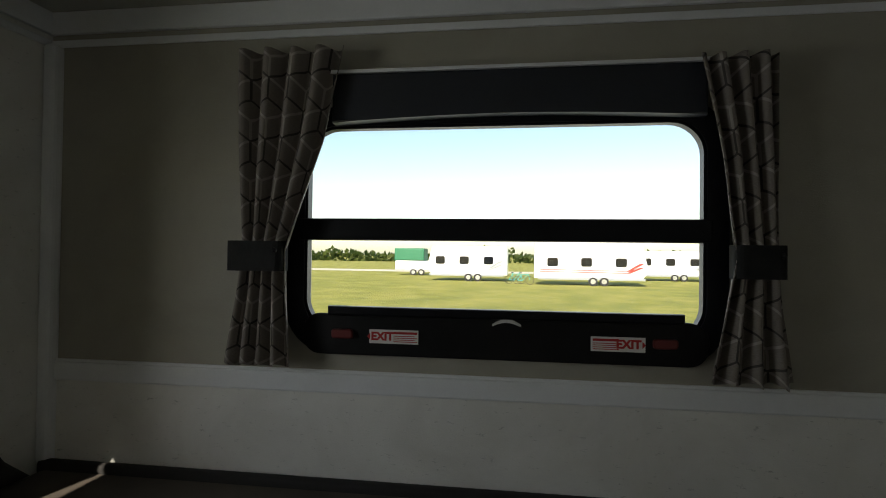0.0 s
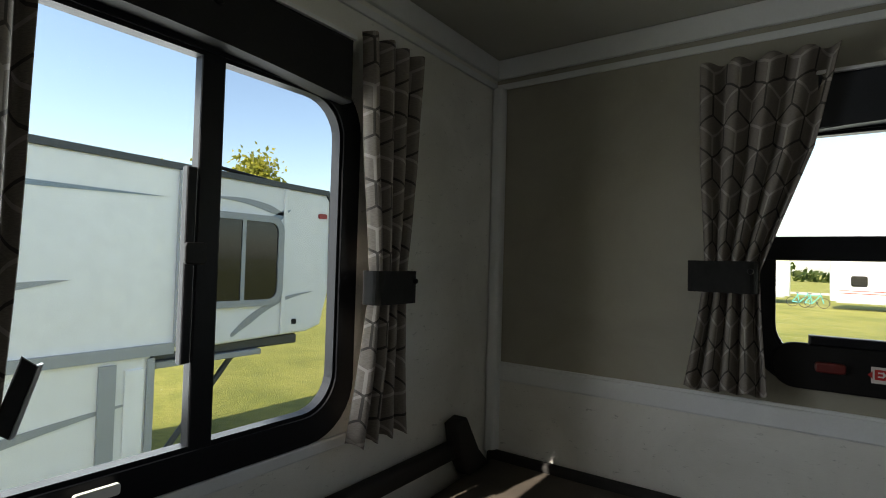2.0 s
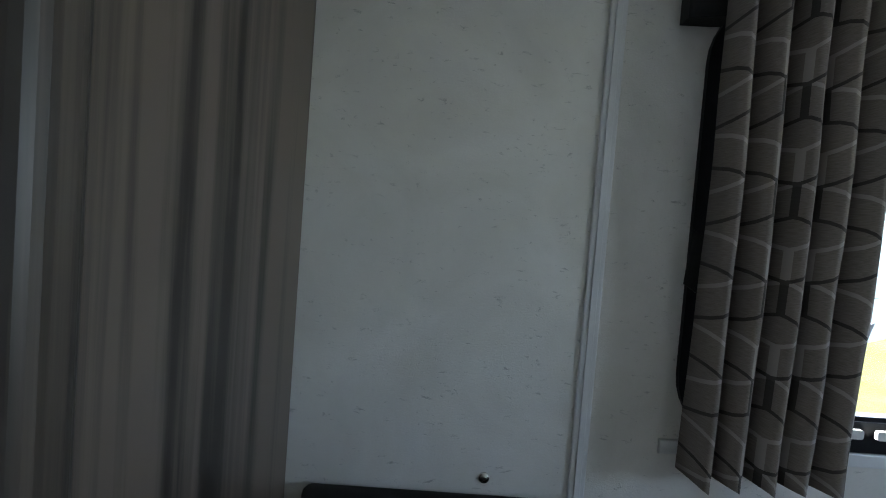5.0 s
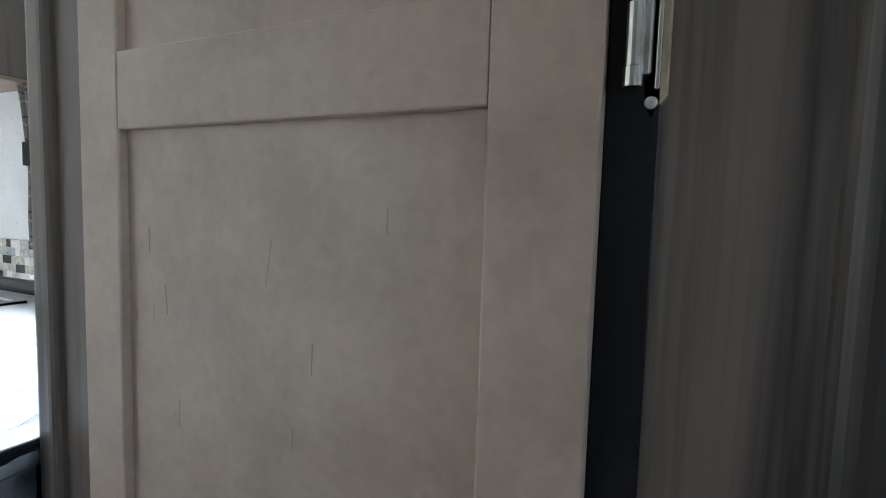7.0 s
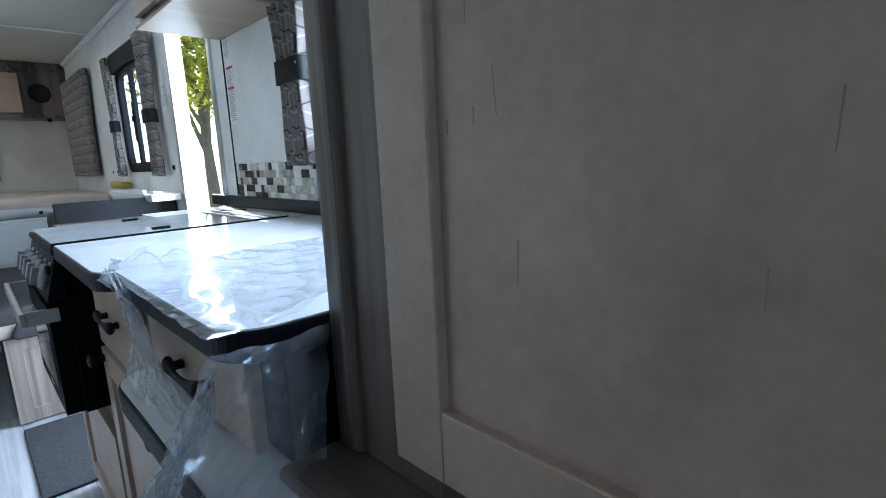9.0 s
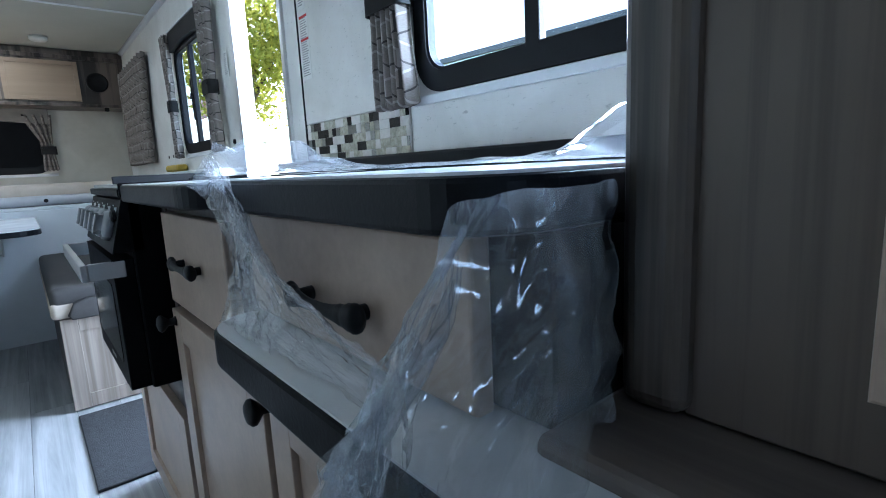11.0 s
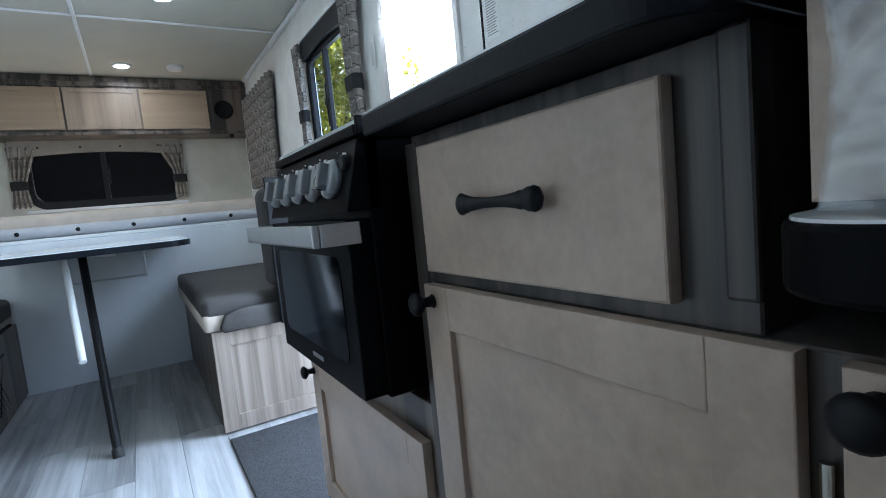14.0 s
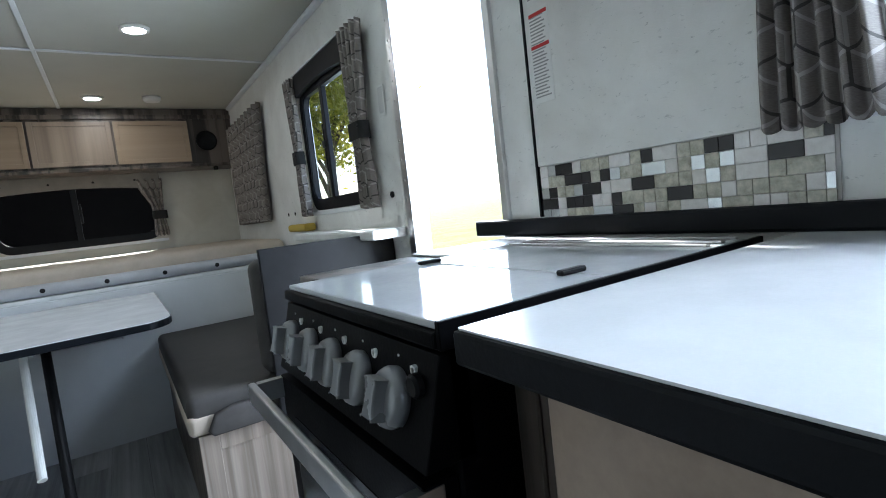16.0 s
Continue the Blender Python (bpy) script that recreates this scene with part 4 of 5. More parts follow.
def rounded_top(name, x0, x1, y0, y1, z0, z1, corners, label, cat, edge=BLACK_EDGE):
    """A worktop slab: black rounded edge with a white laminate face set 2 mm proud."""
    r = 0.055
    pts = []
    for cx, cy, a0, on in ((x1, y1, 0, corners[0]), (x0, y1, 90, 0), (x0, y0, 180, 0), (x1, y0, 270, corners[1])):
        rr = r if on else 0.003
        sx, sy = (1 if cx == x1 else -1), (1 if cy == y1 else -1)
        for i in range(9):
            a = radians(a0 + 90 * i / 8)
            pts.append((cx - sx * rr + rr * math.cos(a), cy - sy * rr + rr * math.sin(a)))
    th = thing(name, (x0 + x1) / 2, (y0 + y1) / 2, z0, label, cat)
    part("edge", slab(pts, z0, z1 - 0.002, Matrix(), bevel=0.004), edge, th, "black rounded edge band")
    cx, cy = (x0 + x1) / 2, (y0 + y1) / 2
    part("surface", slab([(cx + (px - cx) * (1 - 0.007 / (x1 - x0)), cy + (py - cy) * (1 - 0.007 / (y1 - y0))) for px, py in pts], z1 - 0.002, z1, Matrix()), WHITE_TOP, th, "white laminate face")
    return th


rounded_top("worktop", -1.117, -0.468, -1.768, -1.285, 0.912, 0.945, (1, 0), "white kitchen worktop with a thick black edge", "worktop")
rounded_top("low_shelf", -0.60, -0.462, -1.262, -0.03, 0.745, 0.787, (0, 1), "low white shelf with a thick black edge jutting from the cabinets", "shelf", BLACK_METAL)
# wrapped unit on the low shelf
wu = thing("wrapped_drawer_unit", -0.8, -1.05, 0.77, "taupe drawer unit with its own worktop, wrapped in clear film", "drawer unit")
part("carcass", box(-1.117, -0.548, -1.262, -0.824, 0.79, 0.912, 0.002, 1), BLACK_METAL, wu, "black carcass")
wf = face(FRONT, -1.255, -0.868, 0.792, 0.908, -0.542, wu, "drawer_front", panel=False)
pull(FRONT, -1.043, 0.838, -0.524, 0.135, wf)
rounded_top("wrapped_worktop", -1.117, -0.492, -1.28, -0.820, 0.913, 0.948, (1, 0), "white worktop with a black edge, half covered in film", "worktop")
bm = box(-1.119, -1.1, -2.57, -0.83, 0.945, 0.988, 0.006, 2)
part("lip", bm, BLACK_EDGE, thing("back_lip", -1.11, -1.7, 0.945, "black upstand along the back of the worktop", "upstand"))


def film_sheet(name, label, fn, nu, nv, parent, material):
    """A thin sheet over a (u, v) square, with its own sheet coordinates."""
    bm = bmesh.new()
    uv = bm.loops.layers.uv.new("UVMap")
    g = [[bm.verts.new(fn(i / nu, j / nv)) for i in range(nu + 1)] for j in range(nv + 1)]
    for j in range(nv):
        for i in range(nu):
            f = bm.faces.new((g[j][i], g[j][i + 1], g[j + 1][i + 1], g[j + 1][i]))
            for lo, (a, c) in zip(f.loops, ((i, j), (i + 1, j), (i + 1, j + 1), (i, j + 1))):
                lo[uv].uv = (a / nu, c / nv)
    return part(name, bm, material, parent, label, smooth=True)


wrap = thing("plastic_wrap", -0.5, -1.05, 0.77, "crumpled clear stretch film draped over the drawer unit", "plastic film")


def ridge(a, c, s):
    """Standing creases: sharp where the noise crosses zero."""
    return 1 - 2.4 * abs(noise.noise((a, c, s)))


def over_top(u, v):
    y = -1.27 + 0.455 * u
    x = -1.06 + 0.585 * v
    crown = 0.04 * math.exp(-((u - 0.2) / 0.09) ** 2 - ((v - 0.93) / 0.14) ** 2) * (0.8 + 0.5 * noise.noise((u * 22, v * 22, 2)))
    knot = 0.035 * math.exp(-((u - 0.98) / 0.05) ** 2 - ((v - 0.72) / 0.1) ** 2)
    return (x, y, 0.952 + 0.0022 * max(0.0, ridge(u * 5, v * 16, 1)) + 0.0018 * noise.noise((u * 17, v * 9, 4)) + crown + knot)


def front_drape(u, v):
    """Drawn across the drawer front: its hem falls from the worktop's edge to the low point by the corner."""
    hem = float(np.interp(u, (0.0, 0.1, 0.24, 0.36, 0.5, 0.66, 0.82, 1.0), (0.942, 0.972, 0.958, 0.908, 0.874, 0.862, 0.846, 0.838)))
    top = hem + 0.006 * noise.noise((u * 14, 3, 1)) + 0.005 * noise.noise((u * 40, 8, 1))
    z = top + (0.7905 - top) * v
    flare = max(0.0, 1 - v / 0.3) * max(0.0, 1 - u / 0.12)
    y = -1.232 - 0.03 * flare + 0.325 * u + 0.003 * noise.noise((v * 9, u * 3, 5))
    x = -0.478 - 0.022 * math.sin(math.pi * v) * (1 - 0.6 * u) - 0.008 * v
    x += 0.0018 * ridge(u * 1.8 + 2 * v, v * 6, 3) + 0.0008 * ridge(u * 5, v * 17, 7) + 0.005 * noise.noise((u * 5, v * 4, 2)) + 0.0016 * ridge(u * 7 + 3 * v, v * 13, 5) + 0.0011 * ridge(u * 15 - 4 * v, v * 27, 9)
    return (x, y, z + 0.002 * noise.noise((y * 30, z * 30, 1)))


def corner_drape(u, v, s=0.0, tight=1.0):
    """Gathered film that leaves the worktop's corner, swings across the front and falls over the low shelf, ragged at its end."""
    left = float(np.interp(v, (0.0, 0.12, 0.3, 0.5, 0.7, 1.0), (-0.826, -0.836, -0.866, -0.901, -0.904, -0.909)))
    right = -0.824 + 0.008 * v
    k = min(1.0, u / 0.62)
    y = left + (right - left) * k
    end = max(0.0, (u - 0.62) / 0.38)
    low = float(np.interp(u, (0.0, 0.15, 0.28, 0.38, 0.5, 0.58, 0.66, 0.8, 1.0), (0.70, 0.655, 0.68, 0.775, 0.785, 0.70, 0.72, 0.785, 0.79))) + 0.014 * noise.noise((u * 16, s, 2))
    top = 0.938 - 0.05 * (1 - k) + 0.006 * noise.noise((u * 9, s, 1))
    z = top + (low - top) * v
    x = -0.482 + 0.036 * min(1.0, v / 0.6) * (1 - end) - 0.12 * end * (1 - 0.25 * v)
    y += 0.022 * math.sin(math.pi * end) + 0.012 * end * v
    amp = 0.006 + 0.011 * v
    fold_ = amp * (1.2 * ridge(u * 6 + 0.4 * noise.noise((v * 3, u * 4, s)), v * 1.8, s) + 0.55 * ridge(u * 15 + v * 2, v * 5, s + 4) + 0.3 * ridge(u * 33 + 3 * v, v * 11, s + 8))
    curl = 0.02 * max(0.0, v - 0.75) * 4 * noise.noise((u * 8, v * 4, s + 9))
    return (x + fold_ * (1 - 0.7 * end) * tight + 0.5 * curl, y + 0.6 * fold_ * end + 0.006 * noise.noise((u * 10, v * 7, s + 2)) + curl, z)


film_sheet("top_film", "film lying over the worktop", over_top, 70, 60, wrap, WRAP_TOP)
film_sheet("front_film", "film drawn across the drawer front", front_drape, 110, 80, wrap, WRAP)
film_sheet("front_film", "second layer of film at the drawn end", lambda u, v: (lambda p: (p[0] + 0.007 + 0.004 * noise.noise((u * 9, v * 9, 8)), p[1], p[2]))(front_drape(0.45 * u, v)), 60, 60, wrap, WRAP)
film_sheet("corner_film", "bunched film hanging from the corner", lambda u, v: corner_drape(u, v, 1.7), 140, 90, wrap, WRAP_DOWN)
film_sheet("corner_film", "second layer of the bunched film", lambda u, v: corner_drape(0.03 + 0.4 * u, 0.25 + 0.78 * v, 6.3, 1.5), 110, 80, wrap, WRAP_DOWN)

# ---- the cooker ----
cook = thing("cooker", -0.8, -2.01, 0.52, "black gas cooker with a glass lid and silver knobs", "cooker")
Y0, Y1 = -2.268, -1.796
part("body", box(-1.05, -0.478, Y0, Y1, 0.525, 0.92, 0.003, 1), BLACK_METAL, cook)
SIDE = Matrix(((1, 0, 0, 0), (0, 0, 1, 0), (0, 1, 0, 0), (0, 0, 0, 1)))
part("control_panel", slab(((-0.50, 0.812), (-0.443, 0.812), (-0.470, 0.915), (-0.50, 0.92)), Y0, Y1, SIDE, bevel=0.002), BLACK_METAL, cook)
od = part("oven_door", slab(((-0.478, 0.53), (-0.44, 0.53), (-0.44, 0.80), (-0.478, 0.80)), Y0 + 0.004, Y1 - 0.004, SIDE, bevel=0.003), BLACK_METAL, cook)
part("oven_window", slab(round_rect(Y0 + 0.05, Y1 - 0.05, 0.575, 0.745, 0.02, 4), -0.44, -0.4385, FRONT), OVEN_GLASS, od, "dark glass panel")
part("badge", slab(((-2.05, 0.548), (-1.99, 0.548), (-1.99, 0.556), (-2.05, 0.556)), -0.44, -0.439, FRONT), STEEL, od, "small silver badge")
hb = bmesh.new()
slab(((Y0 + 0.0, 0.765), (Y1 - 0.0, 0.765), (Y1 - 0.0, 0.797), (Y0 + 0.0, 0.797)), -0.40, -0.388, FRONT, hb, 0.003)
for y in (Y0 + 0.002, Y1 - 0.016):
    slab(((y, 0.765), (y + 0.014, 0.765), (y + 0.014, 0.797), (y, 0.797)), -0.462, -0.40, FRONT, hb, 0.002)
part("door_handle", hb, STEEL, od, "flat brushed-steel bar handle")
lid = part("glass_lid", slab(((Y0 + 0.008, -0.712), (Y1 - 0.008, -0.712), (Y1 - 0.008, -0.474), (Y0 + 0.008, -0.474)), 0.936, 0.944, Matrix(((0, 1, 0, 0), (1, 0, 0, 0), (0, 0, 1, 0), (0, 0, 0, 1))), bevel=0.002), LID, cook, "pale glossy folding lid, front half")
part("glass_lid", box(-1.04, -0.718, Y0 + 0.008, Y1 - 0.008, 0.936, 0.944, 0.002, 1), LID, cook, "pale glossy folding lid, rear half")
part("lid_rim", box(-1.05, -0.466, Y0, Y1, 0.92, 0.936, 0.003, 2), BLACK_METAL, cook, "black rim")
for y in (-2.2, -1.86):
    part("lid_hinge", box(-0.737, -0.692, y - 0.006, y + 0.006, 0.944, 0.951, 0.002, 1), BLACK_SATIN, cook)
# Added black filler: the open gap's shade as a solid strip.
part("side_gap", box(-1.05, -0.468, Y1 + 0.0005, Y1 + 0.0075, 0.92, 0.947, 0.001, 1), BLACK_METAL, cook, "black strip standing for the shaded gap beside the worktop")
rear = bmesh.new()
for x in (-1.03, -0.99, -0.95):
    box(x - 0.005, x + 0.005, Y0 + 0.02, Y1 - 0.02, 0.944, 0.948, 0.001, 1, rear)
part("vent_ribs", rear, STEEL, cook)
slope = math.atan2(0.027, 0.103)
for i in range(5):
    y = -2.215 + i * 0.087
    kk = FRONT @ Matrix.Translation((y, 0.862, -0.457)) @ Matrix.Rotation(-slope, 4, "X")
    sk = part("knob_skirt", lathe(((0.031, 0), (0.031, 0.009), (0.028, 0.015), (0.023, 0.018)), kk, 28), KNOB_GREY, cook, smooth=True)
    part("knob_grip", slab([(0.0115 * s * (1 + 0.18 * math.cos(math.pi * t / 8)), 0.020 * math.sin(math.pi * (t - 8) / 16)) for s, rng in ((1, range(17)), (-1, range(16, -1, -1))) for t in rng], 0.012, 0.032, kk, bevel=0.003), KNOB_GREY, sk, "silver-grey winged grip")
    part("knob_mark", lathe(((0.0016, 0), (0.0016, 0.001)), FRONT @ Matrix.Translation((y, 0.903, -0.4655)), 8), PAPER, cook)
    part("burner_sign", ring(round_rect(y + 0.027, y + 0.037, 0.89, 0.90, 0.004, 3), round_rect(y + 0.029, y + 0.035, 0.892, 0.898, 0.003, 3), -0.466, -0.462, FRONT), PAPER, cook, "small white printed sign")
part("ignition_button", lathe(((0.012, 0), (0.012, 0.006), (0.009, 0.009), (0.003, 0.009)), FRONT @ Matrix.Translation((-1.824, 0.884, -0.461)), 18), BLACK_SATIN, cook, "round black ignition switch")
lc = thing("cooker_cabinet", -0.8, -2.05, 0, "base cabinet with a taupe door under the cooker", "base cabinet")
part("body", box(-1.118, -0.542, -2.42, -1.765, 0.05, 0.50, 0.002, 1), WOOD_DARK, lc)
part("end_panel", box(-1.118, -0.54, -2.42, -2.27, 0.50, 0.938, 0.002, 1), WOOD_DARK, lc)
ld = face(FRONT, -2.395, -1.80, 0.07, 0.435, -0.542, lc, "door")
knob(FRONT, -2.375, 0.415, -0.524, ld)
part("side_stile", box(-0.56, -0.534, -1.776, -1.745, 0.06, 0.90, 0.002, 1), WOOD_FRAME, lc)
th = thing("end_worktop", -0.95, -2.35, 0.9, "short white worktop end beside the door", "worktop")
part("slab", box(-1.118, -0.80, -2.42, -2.266, 0.938, 0.944, 0.002, 1), WHITE_TOP, th)

# ---- wall pieces by the door ----
tagged(link("trim_wall_board", slab(((-2.31, 1.110), (-1.70, 1.110), (-1.70, 1.978), (-2.31, 1.978)), 0, 0.006, LEFT, bevel=0.0015), WALL), "white textured board above the mosaic strip", "wall panel", kind="structure")
tagged(link("trim_board_edge", slab(((-2.316, 0.99), (-2.31, 0.99), (-2.31, 1.978), (-2.316, 1.978)), 0, 0.009, LEFT), BLACK_EDGE), "dark edge strip of the board", "trim", kind="structure")
jamb = bmesh.new()
for u in (-2.96, -2.455):
    slab(((u, 0), (u + 0.025, 0), (u + 0.025, 1.83), (u, 1.83)), -0.055, 0.012, LEFT, jamb, 0.002)
slab(((-2.96, 1.805), (-2.43, 1.805), (-2.43, 1.83), (-2.96, 1.83)), -0.055, 0.012, LEFT, jamb, 0.002)
tagged(link("door_frame", jamb, ALU), "bare aluminium frame of the open entrance door", "door frame", kind="structure")
hs = bmesh.new()
slab(((-2.985, 0.02), (-2.962, 0.02), (-2.962, 1.82), (-2.985, 1.82)), 0, 0.006, LEFT, hs, 0.001)
for k in range(26):
    rod(LEFT @ Vector((-2.973, 0.06 + k * 0.068, 0.006)), LEFT @ Vector((-2.973, 0.06 + k * 0.068, 0.009)), 0.004, seg=8, bm=hs)
tagged(link("trim_door_hinge_strip", hs, ALU), "riveted aluminium strip beside the doorway", "trim", kind="structure")


def notice(u, v, w, h, lines, red):
    th = thing("safety_label", *(LEFT @ Vector((u, v, 0.007))), "white safety label with small print", "label")
    part("sheet", slab(((u, v), (u + w, v), (u + w, v + h), (u, v + h)), 0.006, 0.0068, LEFT), PAPER, th)
    bars = bmesh.new()
    for k in range(lines):
        y = v + h - 0.008 - (h - 0.016) * k / lines
        e = 0.9 - 0.25 * ((k * 7) % 5) / 5
        slab(((u + 0.003, y - 0.003), (u + 0.003 + (w - 0.006) * e, y - 0.003), (u + 0.003 + (w - 0.006) * e, y), (u + 0.003, y)), 0.0068, 0.0073, LEFT, bars)
    part("print", bars, GREY_INK, th)
    for k in range(red):
        y = v + h * (0.96 - 0.34 * k)
        part("heading", slab(((u + 0.002, y - 0.008), (u + w - 0.002, y - 0.008), (u + w - 0.002, y), (u + 0.002, y)), 0.0072, 0.0078, LEFT), RED_INK, th, "red heading bar")


notice(-2.295, 1.255, 0.06, 0.21, 26, 2)
notice(-2.295, 1.475, 0.05, 0.16, 18, 0)
notice(-3.095, 1.39, 0.05, 0.11, 12, 0)
th = thing("wall_hook", -1.11, -3.06, 1.11, "round black button on the wall by the door", "button")
part("button", lathe(((0.012, 0), (0.012, 0.006), (0.005, 0.01)), LEFT @ Matrix.Translation((-3.08, 1.105, 0)), 14), BLACK_SATIN, th)
for y in (-4.43, -4.30):
    th = thing("wall_plug", -1.11, y, 1.09, "small dark plug in the side wall", "plug", "wall plugs")
    part("cap", lathe(((0.011, 0), (0.01, 0.003), (0.003, 0.004)), LEFT @ Matrix.Translation((y, 1.09, 0)), 10), BLACK_SATIN, th)

# overhead cabinet above the cooker
oc = thing("overhead_cabinet", -0.95, -1.65, 1.53, "wood-grain overhead cabinet above the kitchen worktop", "overhead cabinet", "overhead cabinets")
part("body", box(-1.118, -0.855, -2.31, -1.80, 1.565, 1.977, 0.003, 1), WOOD_DARK, oc)
part("underside", box(-1.118, -0.84, -2.312, -1.798, 1.555, 1.5645, 0.002, 1), WOOD_OVER, oc, "pale maple underside")
for i in range(2):
    a = -2.305 + i * 0.25
    d = face(FRONT, a + 0.006, a + 0.244, 1.59, 1.955, -0.855, oc, "door", TAUPE, 0.05)
    knob(FRONT, a + 0.222 if i % 2 == 0 else a + 0.028, 1.625, -0.837, d)

# ---- dinette ----
def bench(name, x0, x1, y0, y1, flip, label, pocket=False):
    th = thing(name, (x0 + x1) / 2, (y0 + y1) / 2, 0, label, "bench", "dinette benches")
    part("body", box(x0 + 0.01, x1 - 0.02 if not flip else x1 - 0.01, y0, y1 - 0.016, 0.0, 0.40, 0.003, 1), BLACK_SATIN, th, "dark plinth box")
    m = Matrix(((1, 0, 0, 0), (0, 0, 1, 0), (0, 1, 0, 0), (0, 0, 0, 1)))
    face(m, x0 + 0.005, x1 - 0.005, 0.012, 0.405, y1 - 0.016, th, "end_panel", WOOD_LIGHT, 0.06, 0.016, label="pale oak framed panel")
    aisle = x1 - 0.006 if not flip else x0 + 0.006
    # Darker foil than the end panel: the aisle side's shade is in its colour.
    part("side_panel", box(min(aisle, aisle - 0.012), max(aisle, aisle - 0.012), y0, y1 - 0.02, 0.02, 0.395, 0.002, 1), WOOD_DARK, th, "wooden side, its shade put into a darker foil")
    part("seat_cushion", box(x0, x1 + (0 if flip else 0.015), y0, y1 - 0.0, 0.425, 0.535, 0.028, 4), SEAT_DARK, th, "charcoal seat cushion", smooth=True)
    part("cushion_border", box(x0 + 0.004, x1 + (0 if flip else 0.019), y0, y1 + 0.005, 0.405, 0.475, 0.02, 3), SEAT_PALE, th, "beige cushion border", smooth=True)
    part("end_flap", slab([(x0 + 0.12, 0.40), (x1 - 0.05, 0.40), (x1 - 0.035, 0.42), (x1 - 0.06, 0.47), (x1 - 0.12, 0.485), (x0 + 0.12, 0.485)], y1 + 0.0, y1 + 0.022, m, bevel=0.008), SEAT_DARK, th, "charcoal rounded end flap", smooth=True)
    return th


bench("dinette_bench", -1.117, -0.365, -4.49, -3.16, False, "charcoal and beige dinette bench with a pale oak end panel")
b2 = bench("dinette_bench", 0.42, 1.117, -4.49, -3.16, True, "charcoal dinette bench with a mesh pocket on its side")
net = bmesh.new()
for k in range(15):
    for s in (0, 1):
        y0 = -4.1 + k * 0.05
        z0, z1 = (0.08, 0.30) if s else (0.30, 0.08)
        rod((0.416, y0, z0), (0.412, min(y0 + 0.2, -3.35), z0 + (z1 - z0) * (min(y0 + 0.2, -3.35) - y0) / 0.2), 0.003, seg=5, bm=net)
rod((0.412, -4.12, 0.31), (0.41, -3.34, 0.31), 0.006, seg=8, bm=net)
part("mesh_pocket", net, BLACK_SATIN, b2, "black net pocket")
bk = thing("bench_backrest", -0.85, -3.13, 0.535, "charcoal backrest cushion with a pale side at the bench end", "cushion")
part("cushion", box(-1.08, -0.60, -3.25, -3.155, 0.54, 0.935, 0.04, 5), SEAT_DARK, bk, smooth=True)
part("side_strip", box(-1.09, -0.93, -3.16, -3.13, 0.56, 0.93, 0.012, 3), SEAT_GREY, bk, "pale grey leatherette side", smooth=True)
part("backing", box(-1.116, -0.62, -3.132, -3.11, 0.40, 0.97, 0.004, 2), BLACK_SATIN, bk, "dark backing board")
cb = thing("side_shelf", -1.05, -3.1, 0.97, "white moulded ledge with a yellow strap beside the doorway", "ledge")
part("ledge", box(-1.118, -0.98, -3.9, -3.0, 0.95, 0.985, 0.008, 2), WHITE_PLASTIC, cb)
part("strap", box(-1.115, -1.05, -4.25, -3.95, 0.99, 1.03, 0.015, 3), plain("yellow webbing", (0.5, 0.36, 0.05), 0.6), cb, "crumpled yellow strap")

tab = thing("dinette_table", 0.05, -3.9, 0, "white laminate dinette table with a black edge on one leg", "table")
pts = [(-0.372, -4.48), (-0.372, -3.50)] + [(-0.372 + 0.10 * (1 - math.cos(a)), -3.50 + 0.12 * math.sin(a)) for a in (radians(15 * i) for i in range(1, 7))]
pts += [(0.22, -3.34)] + [(0.30 + 0.09 * math.sin(radians(18 * i)), -3.44 + 0.10 * math.cos(radians(18 * i))) for i in range(6)] + [(0.39, -4.48)]
part("edge", slab(pts, 0.738, 0.762, Matrix(), bevel=0.003), BLACK_EDGE, tab, "black edge band")
part("surface", slab([(0.01 + (x - 0.01) * 0.99, -3.9 + (y + 3.9) * 0.992) for x, y in pts], 0.762, 0.764, Matrix()), WHITE_TOP, tab, "white laminate face")
part("leg", rod((0.03, -3.75, 0.73), (-0.02, -3.27, 0.012), 0.016), BLACK_SATIN, tab, "splayed black tube leg")
part("leg_foot", rod((-0.019, -3.28, 0.03), (-0.021, -3.262, 0.0), 0.02), TYRE, tab, "rubber foot")
part("spare_leg", rod((0.09, -3.72, 0.735), (0.045, -3.34, 0.36), 0.013), PAPER, tab, "white tube folded under the top")
br = bmesh.new()
for x in (-0.2, 0.16):
    rod((x, -4.485, 0.55), (x, -4.485, 0.72), 0.005, seg=8, bm=br)
    rod((x, -4.485, 0.72), (x, -4.30, 0.735), 0.005, seg=8, bm=br)
rod((-0.2, -4.485, 0.56), (0.16, -4.485, 0.56), 0.005, seg=8, bm=br)
part("wall_bracket", br, STEEL, tab, "wire bracket on the white panel")
part("latch_plate", box(-0.10, -0.02, -3.62, -3.55, 0.722, 0.739, 0.003, 1), STEEL, tab)

